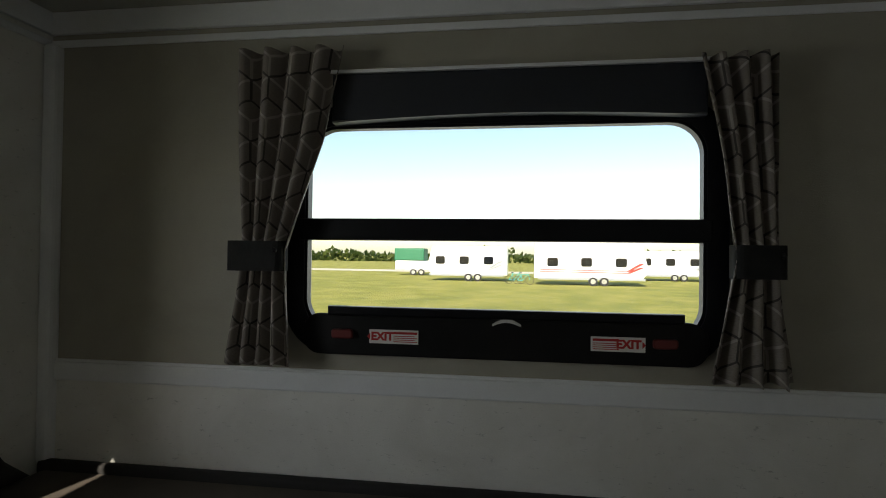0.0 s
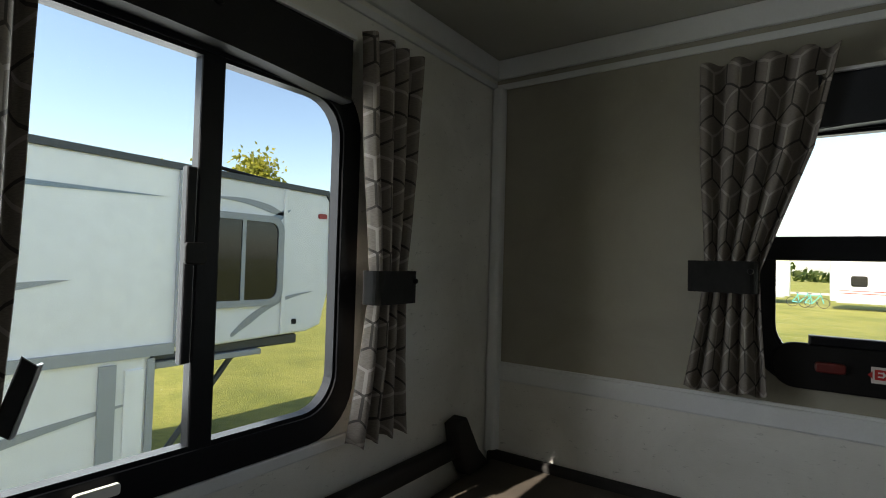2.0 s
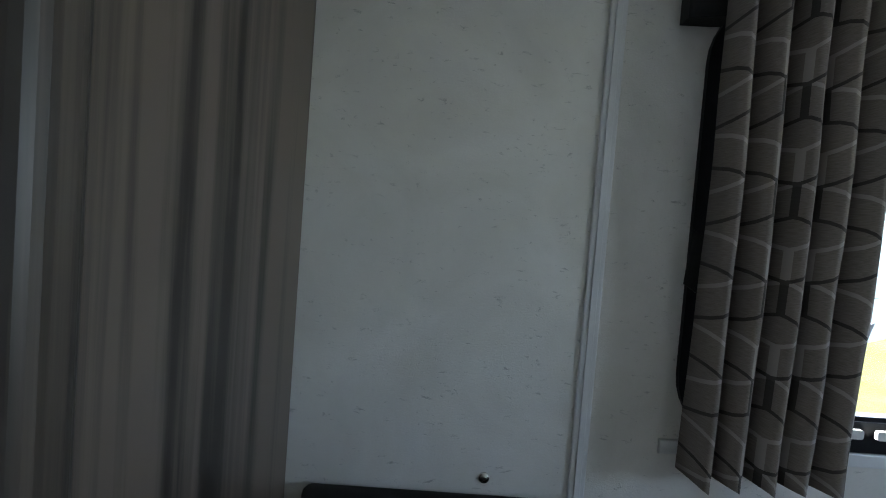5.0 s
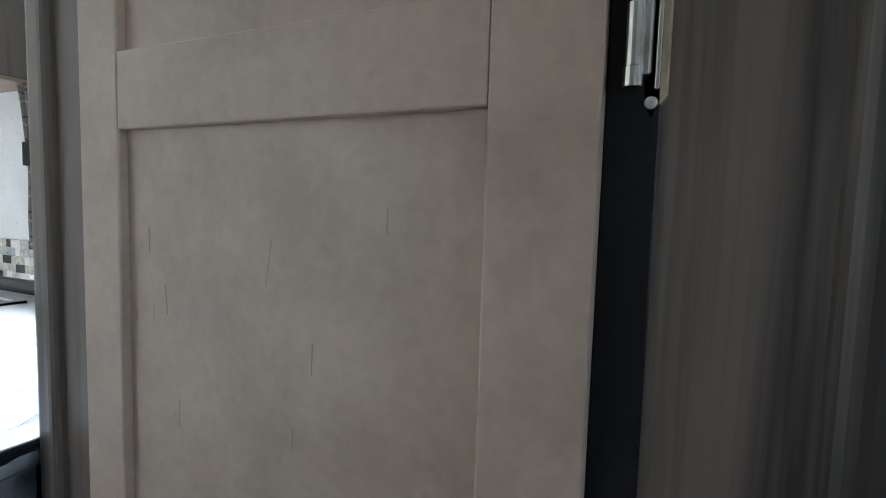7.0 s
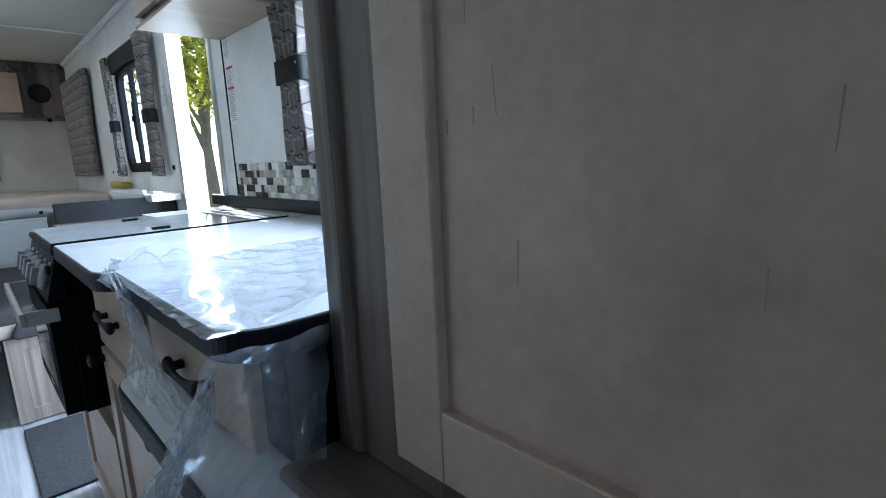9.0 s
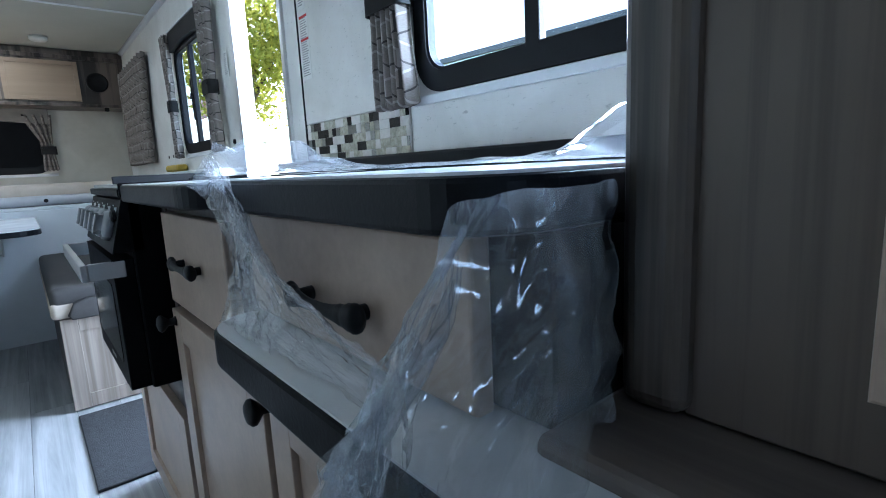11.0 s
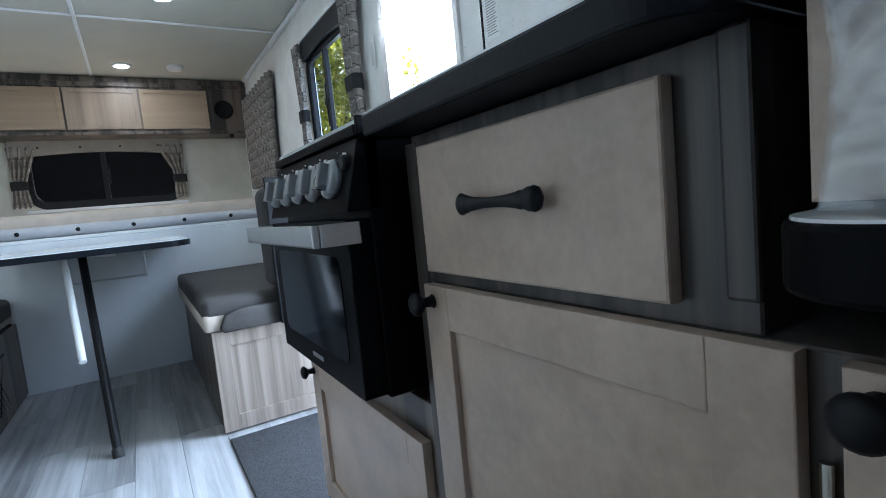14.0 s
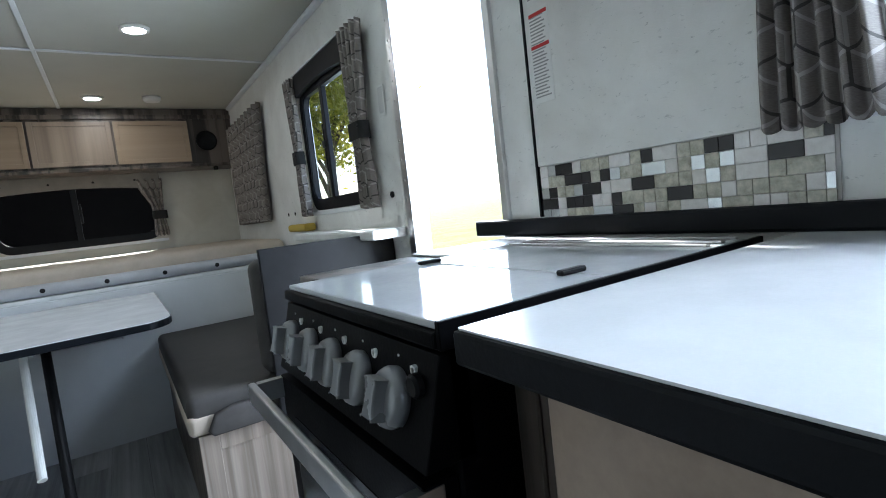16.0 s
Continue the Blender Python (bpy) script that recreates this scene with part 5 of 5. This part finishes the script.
bunk = thing("end_bunk", 0, -5.2, 0, "smooth white front panel of the raised end bunk", "bunk")
part("front_panel", box(-1.117, 1.117, -4.515, -4.495, 0.0, 0.80, 0.002, 1), PANEL_BLUE, bunk)
part("deck", box(-1.117, 1.117, -5.91, -4.50, 0.80, 0.822, 0.004, 1), TRIM, bunk, "white deck edge")
cu = thing("bunk_cushion", 0, -5.2, 0.822, "long beige and grey buttoned cushion on the end bunk", "cushion")
part("front_roll", box(-1.11, 1.11, -4.62, -4.50, 0.824, 0.885, 0.028, 4), SEAT_GREY, cu, "pale grey buttoned border", smooth=True)
part("pad", box(-1.11, 1.11, -5.9, -4.56, 0.84, 0.955, 0.04, 4), SEAT_PALE, cu, "beige pad", smooth=True)
for i in range(8):
    part("button", lathe(((0.012, 0), (0.011, 0.004), (0.004, 0.007)), Matrix(((1, 0, 0, -0.96 + i * 0.262), (0, 0, 1, -4.502), (0, 1, 0, 0.855), (0, 0, 0, 1))), 12), BLACK_SATIN, cu, "dark upholstery button")

oh = thing("overhead_cabinet", 0, -5.77, 1.53, "long wood-grain overhead cabinet with tan doors over the end window", "overhead cabinet", "overhead cabinets")
part("body", box(-1.117, 1.117, -5.918, -5.64, 1.545, 1.977, 0.003, 1), WOOD_DARK, oh)
mf = Matrix(((1, 0, 0, 0), (0, 0, 1, -5.64), (0, 1, 0, 0), (0, 0, 0, 1)))
for a, c, mt in ((-0.805, -0.335, WOOD_OVER), (-0.32, 0.14, WOOD_MID), (0.155, 0.63, WOOD_OVER)):
    face(mf, a, c, 1.585, 1.885, 0.0, oh, "door", mt, 0.03, 0.016, label="tan maple lift-up door" if mt is WOOD_OVER else "grey wood-grain panel")
part("top_rail", slab(((-1.117, 1.90), (1.117, 1.90), (1.117, 1.93), (-1.117, 1.93)), 0.0, 0.018, mf, bevel=0.003), WOOD_DARK, oh)
part("bottom_rail", slab(((-1.117, 1.545), (1.117, 1.545), (1.117, 1.566), (-1.117, 1.566)), 0.0, 0.022, mf, bevel=0.003), WOOD_DARK, oh)
sp = part("speaker", lathe(((0.075, 0), (0.075, 0.008), (0.066, 0.011), (0.06, 0.004), (0.02, 0.002), (0.001, 0.002)), mf @ Matrix.Translation((-0.925, 1.738, 0)), 28), BLACK_SATIN, oh, "round black loudspeaker", smooth=True)
part("hook", box(-0.98, -0.95, -5.66, -5.64, 1.515, 1.545, 0.004, 1), BLACK_SATIN, oh)

# ---- ceiling lamps ----
def downlight(x, y):
    th = thing("ceiling_light", x, y, 1.965, "round white recessed ceiling light, switched on", "ceiling light", "ceiling lights")
    part("rim", lathe(((0.062, 0.014), (0.060, 0.004), (0.05, 0.0), (0.046, 0.004), (0.046, 0.013)), Matrix.Translation((x, y, 1.966)), 28), WHITE_PLASTIC, th, smooth=True)
    part("diffuser", lathe(((0.046, 0.004), (0.03, 0.001), (0.001, 0.0)), Matrix.Translation((x, y, 1.966)), 24), LAMP_GLOW, th, "glowing diffuser", smooth=True)
    lamp = bpy.data.lights.new("lamp", "AREA")
    lamp.shape, lamp.size, lamp.energy, lamp.color = "DISK", 0.09, 0.35, (1.0, 0.95, 0.86)
    new("lamp", lamp).matrix_world = pose(x, y, 1.962)


for x, y in ((-0.245, -5.33), (-0.445, -4.05), (0.40, -4.05)):
    downlight(x, y)
sm = thing("smoke_alarm", -0.57, -5.3, 1.94, "round white smoke alarm on the ceiling", "smoke alarm")
part("case", lathe(((0.055, 0.035), (0.055, 0.016), (0.046, 0.004), (0.03, 0.0), (0.001, 0.0)), Matrix.Translation((-0.575, -5.30, 1.945)), 24), WHITE_PLASTIC, sm, smooth=True)
part("vent", lathe(((0.05, 0.004), (0.05, 0.0)), Matrix.Translation((-0.575, -5.30, 1.962)), 24), GREY_INK, sm, "grey vent slot")

mt_ = thing("door_mat", -0.7, -2.77, 0.0, "dark grey looped door mat on the floor", "mat")
part("pad", box(-1.0, -0.376, -3.09, -2.43, 0.005, 0.016, 0.004, 2), RUBBER, mt_)

# ---- outdoors ----
G = -0.9
bm = bmesh.new()
bmesh.ops.create_grid(bm, x_segments=60, y_segments=60, size=900)
for v in bm.verts:
    v.co.z = G
tagged(link("ground", bm, GRASS), "mown yellow-green grass field", "ground", kind="structure")
tagged(link("road", box(-200, 300, 66, 73, G + 0.005, G + 0.02), plain("pale gravel", (0.5, 0.46, 0.38), 0.9)), "pale gravel lane across the field", "road", kind="structure")


def wheel(x, y, z, r, axis, parent, w=0.2):
    d = Vector((0.5 * w, 0, 0)) if axis == "x" else Vector((0, 0.5 * w, 0))
    c = Vector((x, y, z))
    t = part("tyre", rod(c - d, c + d, r, seg=24), TYRE, parent)
    part("rim", rod(c - d * 1.06, c + d * 1.06, r * 0.58, seg=18), STEEL, t)


def trailer(x0, x1, y, h, label, decal, nose):
    """A white travel trailer standing broadside, with windows, decals, twin axles and a drawbar."""
    th = thing("travel_trailer", (x0 + x1) / 2, y, G, label, "travel trailer", "parked trailers")
    n = 0.5
    prof = [(x0 + (n if nose < 0 else 0), G + 0.55), (x1 - (n if nose > 0 else 0), G + 0.55), (x1, G + 1.1), (x1 - (0.5 if nose > 0 else 0), G + h), (x0 + (0.5 if nose < 0 else 0), G + h), (x0, G + 1.1)]
    m = Matrix(((1, 0, 0, 0), (0, 0, 1, 0), (0, 1, 0, 0), (0, 0, 0, 1)))
    part("body", slab(prof, y, y + 2.4, m, bevel=0.06), RV_WHITE, th)
    part("skirt", slab(((x0 + 0.3, G + 0.45), (x1 - 0.3, G + 0.45), (x1 - 0.2, G + 0.62), (x0 + 0.2, G + 0.62)), y - 0.01, y + 2.3, m), RV_GREY, th)
    for k in range(3):
        a = x0 + (x1 - x0) * (0.12 + 0.3 * k)
        b = part("window", slab(round_rect(a, a + 0.75, G + 1.55, G + 2.15, 0.1, 4), y - 0.03, y, m), OVEN_GLASS, th)
        part("frame", ring(round_rect(a - 0.04, a + 0.79, G + 1.51, G + 2.19, 0.12, 4), round_rect(a, a + 0.75, G + 1.55, G + 2.15, 0.1, 4), y - 0.035, y, m), FRAME, b)
    for k in range(2):
        part("decal", slab([(x0 + 0.4, G + 1.05 + 0.16 * k), (x1 - 1.4, G + 1.0 + 0.16 * k), (x1 - 0.3, G + 1.5 + 0.3 * k), (x1 - 0.7, G + 1.5 + 0.3 * k), (x1 - 1.6, G + 1.07 + 0.16 * k), (x0 + 0.4, G + 1.11 + 0.16 * k)], y - 0.012, y, m), decal, th, "swept decal stripe")
    for k in (-0.42, 0.42):
        wheel((x0 + x1) / 2 + k + 0.6, y + 0.05, G + 0.34, 0.34, "y", th)
    return th


trailer(-8.9, -1.7, 45.0, 3.1, "white travel trailer with grey stripes on the grass", RV_GREY, -1)
trailer(0.6, 9.3, 41.5, 3.4, "white motorhome-sized trailer with red and grey swept stripes", RV_RED, 1)
trailer(10.2, 17.5, 52.0, 2.9, "white trailer parked further off", RV_GREY, 1)
tr = thing("flat_trailer", -12, 56, G, "low white trailer loaded under a green sheet", "trailer", "parked trailers")
part("bed", box(-14.5, -10.0, 55.0, 57.2, G + 0.6, G + 1.6, 0.05), RV_WHITE, tr)
part("load", box(-14.6, -11.2, 55.0, 57.2, G + 1.62, G + 3.0, 0.12, 3), GREEN_PAINT, tr, "green tarpaulin load")
wheel(-11.5, 55.0, G + 0.35, 0.35, "y", tr)
wheel(-12.4, 55.0, G + 0.35, 0.35, "y", tr)


def bicycle(x, y, material):
    th = thing("bicycle", x, y, G, "turquoise bicycle leaning at a trailer's rear", "bicycle", "bicycles")
    for dx in (-0.5, 0.5):
        m = Matrix.Translation((x + dx, y, G + 0.34)) @ Matrix.Rotation(radians(90), 4, "X")
        part("wheel", ring([(0.34 * math.cos(2 * math.pi * i / 20), 0.34 * math.sin(2 * math.pi * i / 20)) for i in range(20)], [(0.30 * math.cos(2 * math.pi * i / 20), 0.30 * math.sin(2 * math.pi * i / 20)) for i in range(20)], -0.02, 0.02, m), TYRE, th)
    fr = bmesh.new()
    for p, q in (((-0.5, 0.34), (-0.1, 0.3)), ((-0.1, 0.3), (0.35, 0.85)), ((-0.1, 0.3), (-0.22, 0.9)), ((-0.22, 0.8), (0.33, 0.82)), ((-0.5, 0.34), (-0.2, 0.75)), ((0.5, 0.34), (0.33, 0.98))):
        rod((x + p[0], y, G + p[1]), (x + q[0], y, G + q[1]), 0.025, seg=8, bm=fr)
    part("frame", fr, material, th)
    part("saddle", box(x - 0.32, x - 0.12, y - 0.06, y + 0.06, G + 0.9, G + 0.96, 0.02), BLACK_SATIN, th)
    part("handlebar", rod((x + 0.33, y - 0.28, G + 1.0), (x + 0.33, y + 0.28, G + 1.0), 0.018, seg=8), BLACK_SATIN, th)


bicycle(-0.95, 42.2, TEAL)
bicycle(-0.25, 41.6, TEAL)

# fifth-wheel caravan alongside: raised nose over a landing leg
fw = thing("fifth_wheel_caravan", -6.4, 0.5, G, "white fifth-wheel caravan with grey swoosh decals parked alongside", "caravan")
X = -5.2
FW = Matrix(((0, 0, 1, X), (1, 0, 0, 0), (0, 1, 0, 0), (0, 0, 0, 1)))
nose = [(-6.9, -0.42), (2.74, -0.42), (2.74, 0.50), (4.45, 0.56), (4.66, 0.62), (4.77, 1.02), (4.76, 2.12), (4.70, 2.20), (-6.9, 2.38)]
part("body", slab(nose, -2.4, 0, FW, bevel=0.03), RV_WHITE, fw)
part("roof_rail", slab(((-6.9, 2.38), (4.70, 2.19), (4.775, 2.11), (4.80, 2.14), (4.72, 2.25), (-6.9, 2.45)), -2.42, 0.02, FW), RV_DARK, fw, "dark roof edging")
part("nose_trim", slab(((4.765, 1.02), (4.79, 1.02), (4.785, 2.12), (4.765, 2.12)), -2.41, 0.015, FW), RV_DARK, fw, "dark trim down the nose")
part("corner_strip", slab(((2.92, 0.56), (3.02, 0.56), (3.02, 2.21), (2.92, 2.21)), 0, 0.05, FW), RV_GREY, fw)
part("belly_band", slab(((-6.9, 0.46), (2.92, 0.50), (2.92, 0.60), (-6.9, 0.56)), 0, 0.035, FW), RV_GREY, fw, "grey band under the bedroom")
part("door_frame", slab(((2.32, -0.42), (2.45, -0.42), (2.45, 0.46), (2.32, 0.46)), 0, 0.03, FW), RV_GREY, fw)
part("door_frame", slab(((2.70, -0.42), (2.76, -0.42), (2.76, 0.48), (2.70, 0.48)), 0, 0.03, FW), RV_GREY, fw)
part("skirt_panel", slab(((2.52, -0.42), (2.68, -0.42), (2.68, 0.40), (2.52, 0.40)), 0, 0.02, FW, bevel=0.008), RV_WHITE, fw)
wn = part("window", slab(round_rect(3.22, 4.02, 0.96, 1.80, 0.11, 5), 0.0, 0.012, FW), OVEN_GLASS, fw, "tinted sliding window")
part("frame", ring(round_rect(3.15, 4.09, 0.89, 1.87, 0.16, 5), round_rect(3.22, 4.02, 0.96, 1.80, 0.11, 5), 0, 0.03, FW), RV_GREY, wn)
part("bar", slab(((3.58, 0.95), (3.62, 0.95), (3.62, 1.81), (3.58, 1.81)), 0.012, 0.025, FW), RV_GREY, wn)


def swoosh(tip, base, bulge, width, material, label):
    """A tapering curved decal from a broad base to a sharp tip."""
    a, c, up, down = Vector(base), Vector(tip), [], []
    nrm = Vector((-(c - a).y, (c - a).x)).normalized()
    for i in range(15):
        k = i / 14
        mid = a.lerp(c, k) + nrm * bulge * math.sin(math.pi * k)
        w = width * (1 - k) ** 0.8 * min(1.0, 0.35 + 3 * k)
        up.append(mid + nrm * w / 2)
        down.append(mid - nrm * w / 2)
    pts = [tuple(p) for p in up[:-1]] + [tuple(c)] + [tuple(p) for p in reversed(down[:-1])]
    part("decal", slab(pts, 0, 0.008, FW), material, fw, label)


swoosh((4.16, 1.22), (4.14, 1.96), -0.36, 0.24, RV_BLUE, "slate crescent on the nose")
swoosh((3.2, 2.0), (4.08, 1.90), -0.05, 0.10, RV_GREY, "slate streak over the window")
swoosh((4.55, 1.03), (3.5, 0.60), 0.10, -0.10, RV_GREY, "grey swoosh under the window")
swoosh((2.82, 1.95), (-2.2, 1.90), 0.0, 0.16, RV_BLUE, "thin slate spear")
swoosh((2.1, 1.19), (0.4, 0.62), 0.12, -0.22, RV_GREY, "grey swoosh")
swoosh((2.68, 0.12), (0.3, -0.42), 0.08, -0.16, RV_GREY, "grey swoosh low on the side")
part("hose", slab(((4.08, 0.56), (4.13, 0.56), (4.13, 2.19), (4.08, 2.19)), 0, 0.03, FW, bevel=0.01), RV_WHITE, fw, "white cable cover")
part("vent", slab(((4.24, 0.66), (4.30, 0.66), (4.30, 0.72), (4.24, 0.72)), 0, 0.01, FW), BLACK_SATIN, fw)
part("roof_cable", rod((X - 0.1, 3.3, 2.33), (X - 0.02, 4.1, 2.24), 0.02, seg=8), BLACK_SATIN, fw)
part("print_bar", slab(((-6.65, 2.02), (-5.75, 2.02), (-5.75, 2.14), (-6.65, 2.14)), 0, 0.008, FW), RV_GREY, fw, "grey lettering bar")
part("under_frame", box(X - 2.2, X - 0.1, 2.8, 4.4, 0.42, 0.53, 0.02), RV_DARK, fw)
part("hitch_beam", box(X - 0.5, X - 0.05, 2.8, 3.9, 0.36, 0.42, 0.01), RV_GREY, fw)
part("brace", rod((X - 0.3, 2.72, G), (X - 0.3, 3.75, 0.4), 0.03), RV_DARK, fw, "slanting brace")
part("marker_lamp", slab(round_rect(4.58, 4.70, 1.90, 1.96, 0.02, 3), 0, 0.02, FW), RED, fw, "red marker lamp")
for y in (-3.2, -4.2):
    wheel(X - 0.15, y, G + 0.36, 0.36, "x", fw)


def tree(x, y, h, material, seed, label, spread=0.32, n=900, size=0.22):
    """Tapered trunk with limbs, and a crown of many small leaf clumps with gaps."""
    rnd = random.Random(seed)
    th = thing("tree", x, y, G, label, "tree", "trees")
    bm = rod((x, y, G), (x + 0.1, y, G + h * 0.55), h * 0.028, h * 0.015, 8)
    tips = []
    for k in range(9):
        a, z = rnd.uniform(0, 6.28), rnd.uniform(0.3, 0.55) * h
        tip = Vector((x + math.cos(a) * h * spread * rnd.uniform(0.5, 1), y + math.sin(a) * h * spread * rnd.uniform(0.5, 1), G + z + h * rnd.uniform(0.15, 0.42)))
        rod((x + 0.05, y, G + z), tip, h * 0.011, h * 0.003, 6, bm)
        tips.append(tip)
    part("trunk", bm, BARK, th)
    verts, faces = [], []
    for k in range(n):
        c = rnd.choice(tips) + Vector((rnd.gauss(0, 1), rnd.gauss(0, 1), rnd.gauss(0, 0.8))) * h * 0.07
        u = Vector((rnd.uniform(-1, 1), rnd.uniform(-1, 1), rnd.uniform(-1, 1))).normalized()
        w = u.orthogonal().normalized()
        s = size * rnd.uniform(0.6, 1.3)
        i = len(verts)
        verts += [c - u * s, c + w * s * 0.5 + u.cross(w) * s * 0.2, c + u * s, c - w * s * 0.5]
        faces.append((i, i + 1, i + 2, i + 3))
    me = bpy.data.meshes.new("crown")
    me.from_pydata(verts, [], faces)
    me.materials.append(material)
    ob = new("crown", me)
    ob.parent = th
    ob.matrix_parent_inverse = th.matrix_basis.inverted()


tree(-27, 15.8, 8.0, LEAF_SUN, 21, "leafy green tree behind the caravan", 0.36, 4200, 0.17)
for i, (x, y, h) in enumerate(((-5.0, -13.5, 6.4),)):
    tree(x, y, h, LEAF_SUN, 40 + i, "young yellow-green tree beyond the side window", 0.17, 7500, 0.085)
verts, faces = [], []
rnd = random.Random(9)
for k in range(9000):
    a = rnd.uniform(0, 1)
    x, y = (-190 + 330 * a, 150 + rnd.uniform(0, 12)) if k % 2 else (-150 + rnd.uniform(0, 14), -60 + 220 * a)
    top = 3.2 + 2.2 * noise.noise((x * 0.06, y * 0.06, 1)) + 1.2 * noise.noise((x * 0.3, y * 0.3, 4))
    c = Vector((x, y, G + rnd.uniform(0, 1) * max(1.2, top)))
    u = Vector((rnd.uniform(-1, 1), rnd.uniform(-1, 1), rnd.uniform(-1, 1))).normalized()
    w = u.orthogonal().normalized()
    i = len(verts)
    verts += [c - u * 0.9, c + w * 0.6, c + u * 0.9, c - w * 0.6]
    faces.append((i, i + 1, i + 2, i + 3))
me = bpy.data.meshes.new("hedgerow")
me.from_pydata(verts, [], faces)
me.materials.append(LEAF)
tagged(new("hedgerow", me), "far line of dark green trees and bushes", "trees", kind="stuff")
for i, (x, y) in enumerate(((-120, 70), (-128, 95), (-110, 50))):
    hs_ = thing("far_building", x, y, G, "low pale building far across the field", "building", "far buildings")
    part("wall", box(x - 4, x + 4, y - 5, y + 5, G, G + 2.6), RV_WHITE, hs_)
    part("roof", box(x - 4.4, x + 4.4, y - 5.4, y + 5.4, G + 2.6, G + 3.2, 0.2, 2), RV_GREY, hs_)
bn = thing("red_banner", -6.0, -20.5, G, "red sign board with white bars on posts", "sign")
part("board", box(-6.05, -6.0, -21.9, -20.2, 3.1, 4.5, 0.01), RED, bn)
part("print", box(-6.0, -5.99, -21.6, -20.5, 3.8, 4.15), PAPER, bn, "white print bar")
for y in (-21.8, -20.3):
    part("post", rod((-6.03, y, G), (-6.03, y, 3.1), 0.05), STEEL, bn)

# ---- floor planks ----
flo = tagged(link("floor", box(-1.12, 1.12, -5.92, 1.88, -0.05, 0.001), plain("dark joint", (0.12, 0.12, 0.12), 0.6)), "grey wood-look vinyl plank floor", "floor", kind="structure")
PW, PL = 0.152, 1.22
me_plank = {}
for i in range(15):
    off = (i * 0.47) % PL
    y = -4.6 - off
    while y < 1.9:
        a, c = max(y, -4.5), min(y + PL, 1.1)
        if c - a > 0.05:
            key = round(c - a, 3)
            if key not in me_plank:
                b = box(-PW / 2 + 0.0008, PW / 2 - 0.0008, 0.0008, key - 0.0008, 0.0, 0.004)
                me = bpy.data.meshes.new("plank")
                b.to_mesh(me)
                b.free()
                me.materials.append(FLOOR)
                me_plank[key] = me
            p = new("plank", me_plank[key])
            p.matrix_basis = Matrix.Translation((-1.06 + i * PW, a, 0.001))
            p.parent = flo
        y += PL

# ---- mosaic strip ----
mos = tagged(link("backsplash", slab(((-2.305, 0.955), (-1.712, 0.955), (-1.712, 1.108), (-2.305, 1.108)), 0, 0.004, LEFT), GROUT), "mosaic backsplash of black, marbled, white and mirror tiles", "backsplash", kind="structure")
rnd = random.Random(12)
meshes = {}
rows_ = 6
hh = 0.153 / rows_
for j in range(rows_):
    u = -2.304
    while u < -1.72:
        w = rnd.choice((0.025, 0.025, 0.05))
        w = min(w, -1.716 - u)
        if w < 0.008:
            break
        mtl = rnd.choices((TILE_BLACK, TILE_MARBLE, TILE_WHITE, TILE_STEEL), (4, 7, 4, 2))[0]
        key = (round(w, 3), mtl.name)
        if key not in meshes:
            b = box(0.0, 0.0035, 0.0004, w - 0.0004, 0.0004, hh - 0.0004, 0.0005, 1)
            me = bpy.data.meshes.new("tile")
            b.to_mesh(me)
            b.free()
            me.materials.append(mtl)
            meshes[key] = me
        t = new("tile", meshes[key])
        t.matrix_basis = Matrix.Translation((-1.116, u, 0.955 + j * hh))
        t.parent = mos
        u += w
